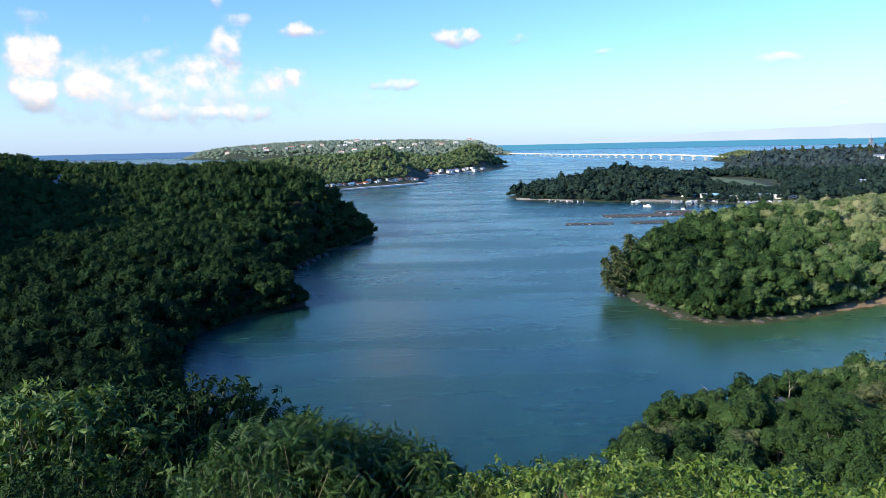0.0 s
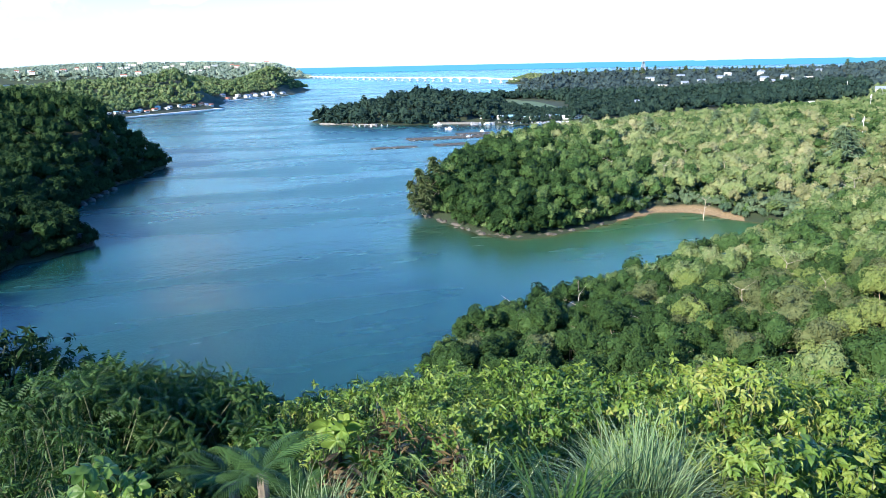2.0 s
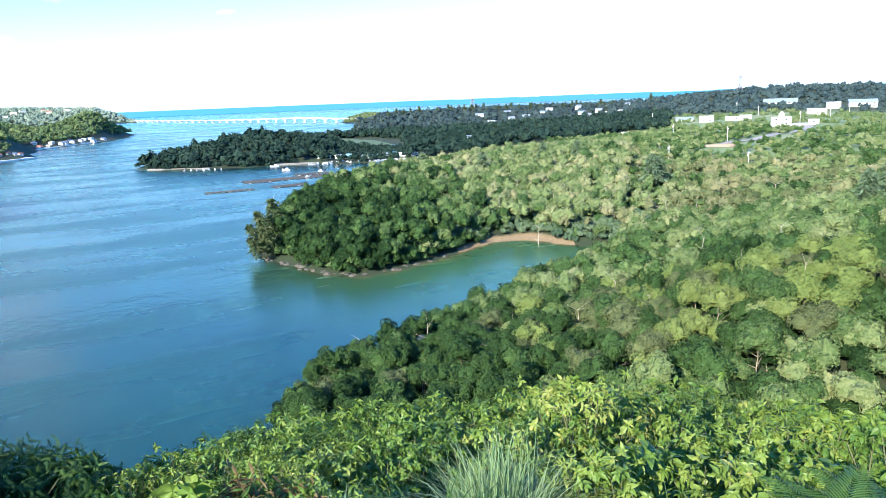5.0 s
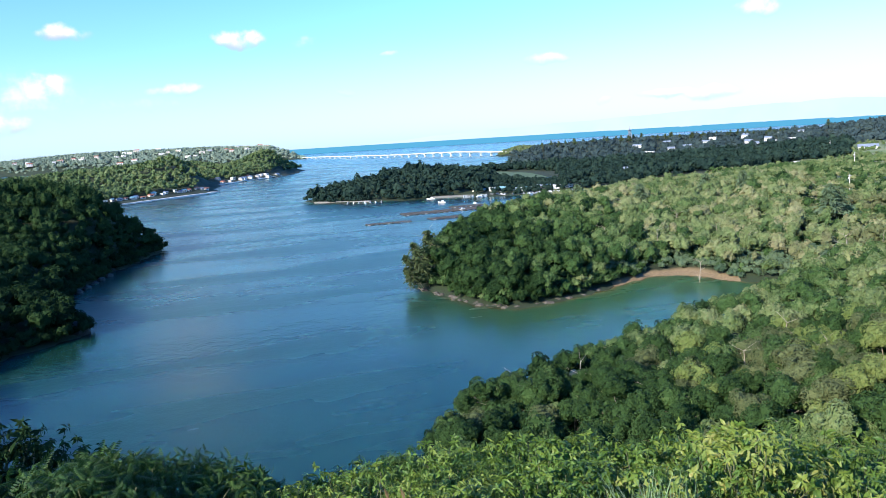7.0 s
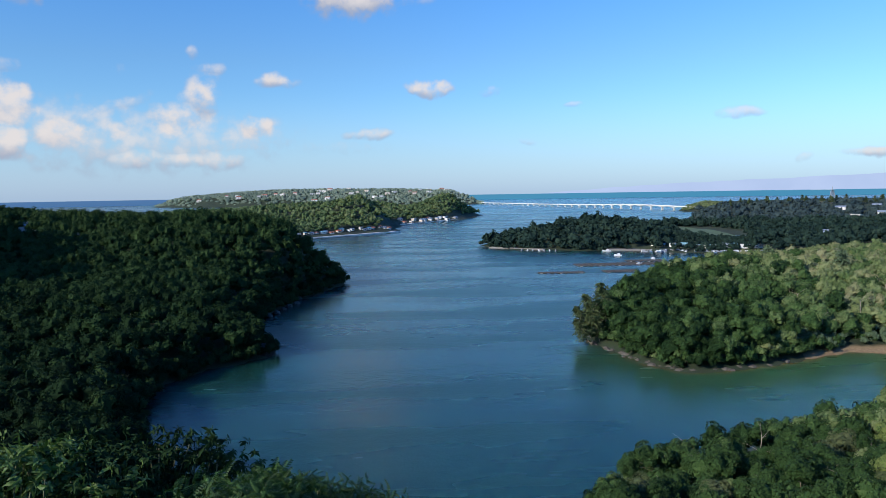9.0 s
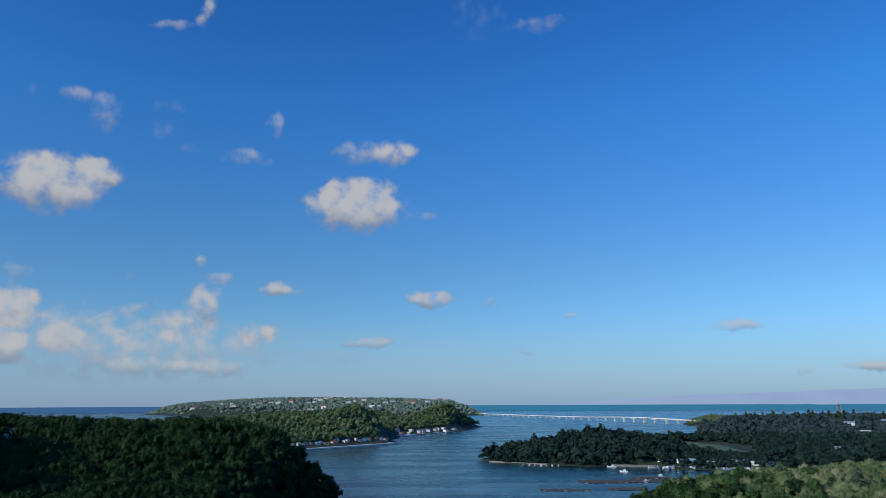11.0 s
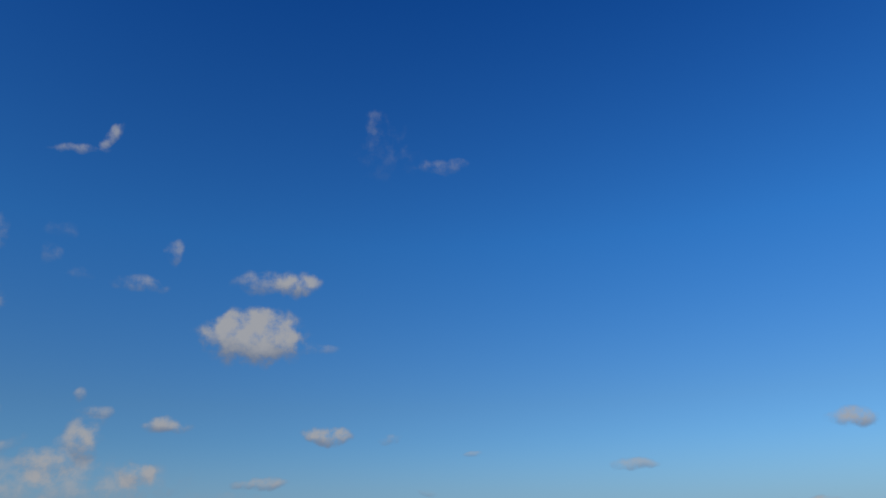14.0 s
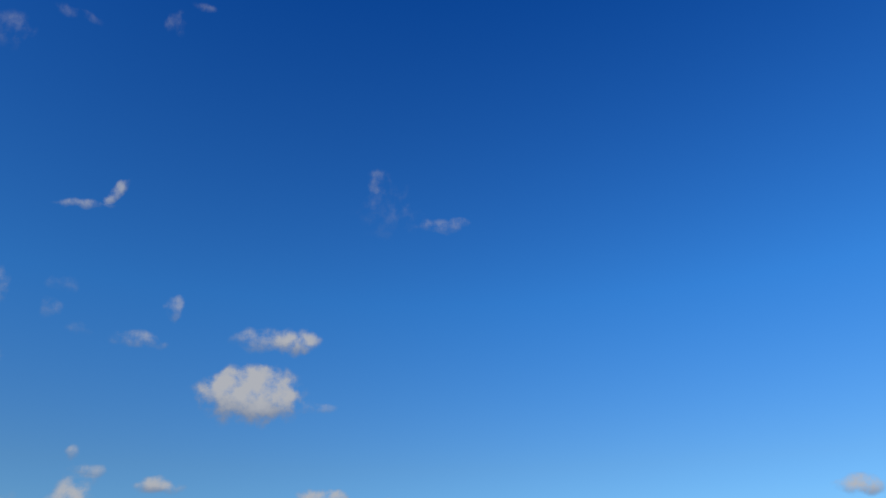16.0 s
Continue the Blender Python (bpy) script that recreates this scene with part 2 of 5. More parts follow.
def plain(name, colour, rough=0.7, metal=0.0, vary=0.25, size=1.0, bump=0.2):
    """A worn surface of one colour, uneven at two scales of about size metres."""
    made, k, bsdf, at = shader(name)
    coarse, fine = k.noise(at, 1.0 / size, 4.0), k.noise(at, 9.0 / size, 3.0)
    both = k.math("ADD", k.math("MULTIPLY", coarse, 0.65), k.math("MULTIPLY", fine, 0.35))
    k.put(bsdf.inputs["Base Color"], k.ramp(both, [(0.3, tuple(c * (1 - vary) for c in colour)), (0.7, tuple(min(1, c * (1 + vary)) for c in colour))]))
    k.put(bsdf.inputs["Roughness"], k.range(fine, 0.3, 0.7, max(0, rough - 0.12), min(1, rough + 0.12)))
    bsdf.inputs["Metallic"].default_value = metal
    if bump:
        relief(k, bsdf, both, bump, 0.05 * size)
    return made


def foliage(name, stops, through_light=0.13, rough=0.5, patch=0.06, gloss=0.3, grain=2.2, rise=0.22):
    """Leaves: the tone of each plant picks from stops, with patches and leaf-to-leaf variation."""
    made, k, bsdf, at = shader(name)
    tone = k.attribute("tone")
    geo = k.make("ShaderNodeNewGeometry")
    value = k.math("ADD", k.math("MULTIPLY", tone, 0.7), k.math("MULTIPLY", k.noise(geo.outputs["Position"], patch, 2.0), 0.3))
    value = k.math("ADD", value, k.math("MULTIPLY", k.math("SUBTRACT", geo.outputs["Random Per Island"], 0.5), 0.15 if rise else 0.04))
    fine = k.noise(geo.outputs["Position"], grain, 3.0, 0.7)
    value = k.math("ADD", value, k.math("MULTIPLY", k.math("SUBTRACT", fine, 0.5), 0.26))
    colour = k.ramp(value, stops)
    if rise:
        relief(k, bsdf, fine, 1.0, rise)
    k.put(bsdf.inputs["Base Color"], colour)
    bsdf.inputs["Roughness"].default_value = rough
    bsdf.inputs["Specular IOR Level"].default_value = gloss
    thin = k.make("ShaderNodeBsdfTranslucent")
    k.put(thin.inputs[0], k.mix(1.0, colour, (1.15, 1.25, 0.6), "MULTIPLY"))
    blend = k.make("ShaderNodeMixShader")
    blend.inputs[0].default_value = through_light
    k.tree.links.new(bsdf.outputs[0], blend.inputs[1])
    k.tree.links.new(thin.outputs[0], blend.inputs[2])
    k.tree.links.new(blend.outputs[0], k.tree.nodes["Material Output"].inputs[0])
    return made


WOODS = foliage("mixed_forest_leaves", [(0.1, (0.009, 0.026, 0.008)), (0.36, (0.046, 0.094, 0.028)), (0.62, (0.150, 0.196, 0.080)), (0.86, (0.235, 0.240, 0.122)), (1.0, (0.30, 0.26, 0.165))], gloss=0.08, rough=0.7)
YELLOW_WOODS = foliage("yellow_green_leaves", [(0.15, (0.066, 0.118, 0.024)), (0.5, (0.145, 0.195, 0.058)), (0.85, (0.225, 0.24, 0.092))], 0.2, gloss=0.08, rough=0.7)
GREY_WOODS = foliage("grey_green_tree_leaves", [(0.15, (0.040, 0.064, 0.026)), (0.5, (0.112, 0.135, 0.058)), (0.85, (0.21, 0.205, 0.108))], gloss=0.08, rough=0.7)
# shade on the west hill is put into these leaf colours
SHADE_TONED_WOODS = foliage("shade_toned_leaves", [(0.15, (0.007, 0.018, 0.008)), (0.5, (0.016, 0.038, 0.014)), (0.85, (0.034, 0.066, 0.022))], 0.12, 0.8, 0.03, 0.04, 1.5, 0.06)
# distance haze painted into the island's pale blue-green leaves
ISLE_WOODS = foliage("haze_painted_island_leaves", [(0.15, (0.16, 0.22, 0.175)), (0.5, (0.19, 0.25, 0.19)), (0.85, (0.22, 0.275, 0.205))], 0.15, 0.7, 0.006, 0.1, 0.25, 1.0)
# cloud shade and some haze blue painted into the headland's leaf colours
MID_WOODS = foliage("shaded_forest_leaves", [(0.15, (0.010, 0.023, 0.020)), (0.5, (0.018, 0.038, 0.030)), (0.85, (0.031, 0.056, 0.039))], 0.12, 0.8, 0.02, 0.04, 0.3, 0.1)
SHORE_BUSH = foliage("grey_green_leaves", [(0.2, (0.055, 0.098, 0.056)), (0.8, (0.115, 0.165, 0.092))], gloss=0.1)
# blue haze and cloud shade painted into the plain's leaf colours
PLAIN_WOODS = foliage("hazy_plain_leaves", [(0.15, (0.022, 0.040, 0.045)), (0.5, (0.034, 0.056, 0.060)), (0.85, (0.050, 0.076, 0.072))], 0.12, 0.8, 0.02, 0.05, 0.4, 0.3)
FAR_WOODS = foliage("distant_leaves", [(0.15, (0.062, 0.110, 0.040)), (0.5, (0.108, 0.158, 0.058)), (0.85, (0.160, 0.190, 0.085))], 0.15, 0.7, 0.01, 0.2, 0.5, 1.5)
BRIGHT_LEAF = foliage("bright_shrub_leaves", [(0.1, (0.048, 0.112, 0.022)), (0.45, (0.108, 0.182, 0.034)), (0.75, (0.188, 0.240, 0.052)), (0.97, (0.34, 0.30, 0.10))], 0.24, 0.46, 0.6, 0.25, grain=14.0, rise=0.0)
DEEP_LEAF = foliage("deep_green_leaves", [(0.1, (0.016, 0.045, 0.012)), (0.5, (0.046, 0.100, 0.023)), (0.9, (0.105, 0.162, 0.043))], 0.2, 0.5, 0.5, 0.18, grain=14.0, rise=0.0)
BROWN_LEAF = foliage("withered_leaves", [(0.1, (0.05, 0.035, 0.02)), (0.5, (0.12, 0.085, 0.045)), (0.9, (0.2, 0.16, 0.08))], 0.15, 0.7, 0.6, 0.2, grain=14.0, rise=0.0)
BLADE = foliage("grass_blades", [(0.1, (0.085, 0.155, 0.070)), (0.5, (0.19, 0.275, 0.135)), (0.8, (0.31, 0.375, 0.205)), (0.95, (0.38, 0.36, 0.20))], 0.35, 0.45, 2.0, grain=14.0, rise=0.0)
LAWN = foliage("short_grass", [(0.1, (0.048, 0.112, 0.016)), (0.6, (0.104, 0.192, 0.032)), (0.9, (0.176, 0.208, 0.064))], 0.3, 0.5, 1.5, grain=14.0, rise=0.0)
BARK = plain("grey_bark", (0.26, 0.22, 0.17), 0.9, 0, 0.4, 0.4, 0.5)
PALE_BARK = plain("bleached_dead_wood", (0.36, 0.31, 0.25), 0.85, 0, 0.3, 0.3, 0.4)
STEM = plain("green_brown_stem", (0.09, 0.10, 0.045), 0.8, 0, 0.3, 0.2, 0.2)
ROCK = plain("grey_limestone", (0.085, 0.076, 0.06), 0.95, 0, 0.5, 1.5, 0.9)
DARK_ROCK = plain("dark_wet_limestone", (0.05, 0.047, 0.042), 0.8, 0, 0.5, 1.2, 0.9)
TAN_STONE = plain("tan_sandstone", (0.27, 0.20, 0.13), 0.9, 0, 0.25, 0.25, 0.6)
CONCRETE = plain("pale_concrete", (0.74, 0.71, 0.65), 0.85, 0, 0.15, 4.0, 0.2)
GREY_CONCRETE = plain("weathered_grey_concrete", (0.17, 0.165, 0.155), 0.9, 0, 0.2, 4.0, 0.2)
WHITE = plain("white_painted_concrete", (0.62, 0.61, 0.58), 0.7, 0, 0.08, 3.0, 0.1)
CREAM = plain("cream_render", (0.52, 0.47, 0.40), 0.8, 0, 0.12, 3.0, 0.1)
GREY_ROOF = plain("grey_sheet_roof", (0.20, 0.24, 0.29), 0.6, 0.0, 0.15, 2.0, 0.1)
RED_ROOF = plain("red_clay_roof", (0.36, 0.14, 0.09), 0.8, 0, 0.3, 2.0, 0.2)
BLUE_ROOF = plain("green_blue_sheet_roof", (0.20, 0.38, 0.42), 0.6, 0, 0.2, 2.0, 0.1)
ASPHALT = plain("worn_asphalt", (0.30, 0.27, 0.23), 0.9, 0, 0.2, 2.0, 0.1)
EARTH = plain("bare_orange_earth", (0.52, 0.34, 0.18), 0.95, 0, 0.25, 3.0, 0.3)
FIELD = plain("mown_field_grass", (0.075, 0.12, 0.05), 0.9, 0, 0.3, 8.0, 0.3)
GLASS = plain("dark_window_glass", (0.03, 0.04, 0.05), 0.15, 0, 0.2, 1.0, 0.0)
HULL = plain("white_boat_paint", (0.60, 0.61, 0.62), 0.35, 0, 0.08, 1.0, 0.0)
GREY_HULL = plain("grey_boat_paint", (0.26, 0.28, 0.31), 0.45, 0, 0.15, 1.0, 0.0)
BLUE_HULL = plain("blue_boat_paint", (0.08, 0.15, 0.25), 0.45, 0, 0.15, 1.0, 0.0)
RAFT_WOOD = plain("weathered_raft_timber", (0.07, 0.065, 0.06), 0.9, 0, 0.3, 1.0, 0.2)
FLOAT_BLUE = plain("blue_float_plastic", (0.10, 0.20, 0.34), 0.5, 0, 0.2, 1.0, 0.0)
STEEL = plain("dull_galvanised_steel", (0.30, 0.31, 0.33), 0.5, 0.6, 0.2, 1.0, 0.1)
POLE_GREY = plain("grey_concrete_pole", (0.62, 0.60, 0.56), 0.8, 0, 0.1, 1.0, 0.1)


def ground_material():
    made, k, bsdf, at = shader("forest_floor_and_shore")
    shore = k.attribute("shore")
    coarse, fine = k.noise(at, 0.05, 5.0), k.noise(at, 1.2, 5.0)
    soil = k.ramp(coarse, [(0.3, (0.010, 0.022, 0.008)), (0.55, (0.019, 0.038, 0.012)), (0.75, (0.04, 0.046, 0.018))])
    soil = k.mix(k.range(fine, 0.45, 0.75, 0, 0.6), soil, (0.030, 0.024, 0.015))
    meadow = k.ramp(k.noise(at, 0.03, 4.0), [(0.3, (0.085, 0.135, 0.04)), (0.5, (0.15, 0.205, 0.075)), (0.7, (0.23, 0.235, 0.12))])
    soil = k.mix(k.attribute("meadow"), soil, meadow)
    sand = k.ramp(fine, [(0.3, (0.17, 0.12, 0.06)), (0.7, (0.27, 0.195, 0.105))])
    k.put(bsdf.inputs["Base Color"], k.mix(k.range(k.math("ADD", shore, k.math("MULTIPLY", fine, 2.0)), 6.0, 4.0), soil, sand))
    bsdf.inputs["Roughness"].default_value = 0.95
    relief(k, bsdf, k.math("ADD", coarse, fine), 0.6, 0.3)
    return made


def water_material():
    made, k, bsdf, at = shader("inlet_water")
    depth = k.attribute("offing")
    cove = k.attribute("cove")
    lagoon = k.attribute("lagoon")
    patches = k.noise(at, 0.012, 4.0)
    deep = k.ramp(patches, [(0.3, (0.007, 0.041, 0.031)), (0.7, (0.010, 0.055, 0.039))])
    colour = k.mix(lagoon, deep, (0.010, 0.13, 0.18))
    colour = k.mix(cove, colour, (0.040, 0.110, 0.042))
    colour = k.mix(k.range(depth, 5.0, 0.0, 0.0, 0.8), colour, k.mix(cove, (0.012, 0.035, 0.028), (0.16, 0.13, 0.05)))
    k.put(bsdf.inputs["Base Color"], colour)
    bsdf.inputs["IOR"].default_value = 1.333
    bsdf.inputs["Subsurface Weight"].default_value = 0.85
    bsdf.inputs["Subsurface Radius"].default_value = (3.0, 7.0, 9.0)
    bsdf.inputs["Subsurface Scale"].default_value = 1.0
    long_way = k.make("ShaderNodeMapping")
    k.put(long_way.inputs[0], at)
    long_way.inputs["Scale"].default_value = (0.35, 1.3, 1.0)
    streak = k.noise(long_way.outputs[0], 0.02, 4.0, 0.6)
    k.put(bsdf.inputs["Roughness"], k.range(streak, 0.35, 0.65, 0.2, 0.32))
    ripples = k.math("ADD", k.noise(at, 0.35, 3.0), k.math("MULTIPLY", k.noise(at, 1.6, 2.0), 0.35))
    relief(k, bsdf, k.math("MULTIPLY", ripples, k.range(streak, 0.3, 0.6, 0.6, 1.0)), 0.17, 0.5)
    return made


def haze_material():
    """A plain glowing backdrop: the open sea up to its horizon, and haze-painted hills beyond it."""
    made, k, bsdf, at = shader("glowing_haze_backdrop")
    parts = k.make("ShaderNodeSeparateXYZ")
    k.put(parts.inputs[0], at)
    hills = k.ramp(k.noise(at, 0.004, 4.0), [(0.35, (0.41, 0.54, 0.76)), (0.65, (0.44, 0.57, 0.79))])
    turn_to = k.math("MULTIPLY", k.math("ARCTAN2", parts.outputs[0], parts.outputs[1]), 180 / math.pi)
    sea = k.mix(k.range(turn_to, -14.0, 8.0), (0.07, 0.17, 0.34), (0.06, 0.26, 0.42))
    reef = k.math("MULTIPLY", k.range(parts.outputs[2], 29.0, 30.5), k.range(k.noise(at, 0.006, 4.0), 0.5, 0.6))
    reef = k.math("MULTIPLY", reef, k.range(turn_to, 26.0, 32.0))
    # emission stands in for daylight and haze on the far sea and hills
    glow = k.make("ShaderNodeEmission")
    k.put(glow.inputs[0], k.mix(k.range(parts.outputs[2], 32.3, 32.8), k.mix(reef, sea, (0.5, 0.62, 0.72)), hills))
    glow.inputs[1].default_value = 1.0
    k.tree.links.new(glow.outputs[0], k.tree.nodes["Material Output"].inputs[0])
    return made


GROUND, WATER, HAZE = ground_material(), water_material(), haze_material()
# ---- mesh helpers ----
rng = np.random.default_rng(7)


def quick_mesh(name, verts, quads, material, tone=None, attributes=()):
    """A mesh from an array of corners and an array of faces with equally many corners."""
    verts, quads = np.ascontiguousarray(verts, np.float32).reshape(-1, 3), np.ascontiguousarray(quads, np.int32)
    count, sides = quads.shape
    data = bpy.data.meshes.new(name)
    data.vertices.add(len(verts))
    data.vertices.foreach_set("co", verts.ravel())
    data.loops.add(count * sides)
    data.loops.foreach_set("vertex_index", quads.ravel())
    data.polygons.add(count)
    data.polygons.foreach_set("loop_start", np.arange(0, count * sides, sides, dtype=np.int32))
    data.polygons.foreach_set("loop_total", np.full(count, sides, np.int32))
    data.update(calc_edges=True)
    if tone is not None:
        data.attributes.new("tone", "FLOAT", "FACE").data.foreach_set("value", np.ascontiguousarray(tone, np.float32))
    for key, values in attributes:
        data.attributes.new(key, "FLOAT", "POINT").data.foreach_set("value", np.ascontiguousarray(values, np.float32))
    data.materials.append(material)
    return data


def box(bm, x0, y0, z0, x1, y1, z1, bevel=0.0):
    made = bmesh.ops.create_cube(bm, size=1.0, matrix=Matrix.Translation(((x0 + x1) / 2, (y0 + y1) / 2, (z0 + z1) / 2)) @ Matrix.Diagonal((x1 - x0, y1 - y0, z1 - z0, 1)))
    if bevel:
        edges = {e for v in made["verts"] for e in v.link_edges}
        bmesh.ops.bevel(bm, geom=list(edges), offset=bevel, segments=1, affect="EDGES")
    return bm


def tube(bm, a, b, ra, rb, sides=8):
    a, b = Vector(a), Vector(b)
    m = Matrix.Translation((a + b) / 2) @ (b - a).to_track_quat("Z", "Y").to_matrix().to_4x4()
    bmesh.ops.create_cone(bm, cap_ends=True, segments=sides, radius1=ra, radius2=rb, depth=(b - a).length, matrix=m)
    return bm


def part(name, bm, material, parent=None, label=""):
    """A bmesh, or a finished mesh, as one object under a thing or a part."""
    if isinstance(bm, bmesh.types.BMesh):
        data = bpy.data.meshes.new(name)
        bm.to_mesh(data)
        bm.free()
        data.materials.append(material)
    else:
        data = bm
    ob = new(name, data)
    if parent is not None:
        ob.parent = parent
    return tagged(ob, label)


def thing(name, m, label, category, group="", kind=""):
    ob = new(name)
    ob.empty_display_size = 0.3
    ob.matrix_basis = m
    return tagged(ob, label, category, group, kind)


def polar(turn, r, z=0.0):
    return r * math.sin(radians(turn)), r * math.cos(radians(turn)), z


def seat(x, y):
    """A point on the ground."""
    return x, y, float(land(np.array([x]), np.array([y]))[0][0])


# ---- ground, sea, far hills ----
def fan(turns, radii, close):
    a, r = np.meshgrid(np.radians(turns), radii, indexing="ij")
    x, y = r * np.sin(a), r * np.cos(a)
    na, nr = len(turns), len(radii)
    i, j = np.meshgrid(np.arange(na if close else na - 1), np.arange(nr - 1), indexing="ij")
    k = (i + 1) % na
    return x.ravel(), y.ravel(), np.stack([i * nr + j, k * nr + j, k * nr + j + 1, i * nr + j + 1], -1).reshape(-1, 4)


TURN_STEPS = np.concatenate([np.arange(-70, 75, 0.75), np.arange(75, 290, 5.0)])
RINGS = np.concatenate([np.linspace(0.05, 3, 8)[:-1], np.geomspace(3, 4850, 230)])
gx, gy, faces = fan(TURN_STEPS, RINGS, True)
gz, gd = land(gx, gy)
beach = np.hypot((gx - 142) / 20, (gy - 207) / 12)
shore = np.where((beach < 1.5) & (gd > -15), np.clip(gd * 0.8 + 2 * beach, 0, 20), 20.0)
g_turn, g_far = np.degrees(np.arctan2(gx, gy)), np.hypot(gx, gy)
meadow = np.clip((g_turn - 41) / 3, 0, 1) * np.clip((g_far - 400) / 60, 0, 1) * np.clip((1000 - g_far) / 60, 0, 1)
ground = tagged(new("ground", quick_mesh("ground", np.stack([gx, gy, gz], -1), faces[:, ::-1], GROUND, None, [("shore", shore), ("meadow", meadow)])),
                "wooded hills and low plain round a sea inlet", "ground", "", "structure")
for face in ground.data.polygons:
    face.use_smooth = True

wx, wy, faces = fan(TURN_STEPS, np.geomspace(40, 4850, 200), True)
wd = -land(wx, wy)[1]
cove = np.clip(1.25 - np.hypot((wx - 120) / 75, (wy - 190) / 62), 0, 1) ** 0.8
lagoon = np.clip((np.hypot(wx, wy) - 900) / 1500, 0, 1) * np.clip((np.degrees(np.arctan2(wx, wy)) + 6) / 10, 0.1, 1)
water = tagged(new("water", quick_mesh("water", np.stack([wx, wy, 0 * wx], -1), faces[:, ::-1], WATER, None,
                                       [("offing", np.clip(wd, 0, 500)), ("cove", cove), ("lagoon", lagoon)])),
               "deep blue rippled sea inlet, green in its cove", "sea", "", "structure")


def far_range(name, turn0, turn1, r, top, label, seed):
    """The rim of the open sea with a long low ridge on its far shore."""
    turns = np.linspace(turn0, turn1, 420)
    ridge = np.maximum(top(turns) + 3.2 * ripple(turns, turns, 1.7, seed) + 1.6 * ripple(turns, 0 * turns, 0.6, seed) + 0.6 * ripple(turns, 0 * turns, 0.25, seed), 32.0)
    ridge = np.where(top(turns) < 32, 32.0, ridge)
    rows = []
    for back, high in ((0, 0 * ridge - 2), (1, 0 * ridge + 32), (60, 32 + (ridge - 32) * 0.7), (90, ridge), (150, 0 * ridge - 2)):
        rows.append(np.stack([(r + back) * np.sin(np.radians(turns)), (r + back) * np.cos(np.radians(turns)), high], -1))
    v = np.stack(rows, 1).reshape(-1, 3)
    i, j = np.meshgrid(np.arange(len(turns) - 1), np.arange(4), indexing="ij")
    f = np.stack([i * 5 + j, (i + 1) * 5 + j, (i + 1) * 5 + j + 1, i * 5 + j + 1], -1).reshape(-1, 4)
    return tagged(new(name, quick_mesh(name, v, f, HAZE)), label, "mountains", "", "structure")


RANGE_TURN = (9.0, 10.5, 15.9, 21.9, 27.5, 33.2, 38, 44.5, 48, 51.9, 57.6, 63, 70)
RANGE_HIGH = (-0.4, -0.15, 0.2, 0.48, 0.66, 0.86, 0.95, 1.07, 0.9, 0.7, 0.3, 0.1, -0.3)


def main_range(turns):
    return 50 + 4740 * np.tan(np.radians(np.interp(turns, RANGE_TURN, RANGE_HIGH)))


far_range("backdrop", -75, 75, 4650, main_range, "glowing backdrop: rim of the open sea, mountains painted in blue haze", 3.0)
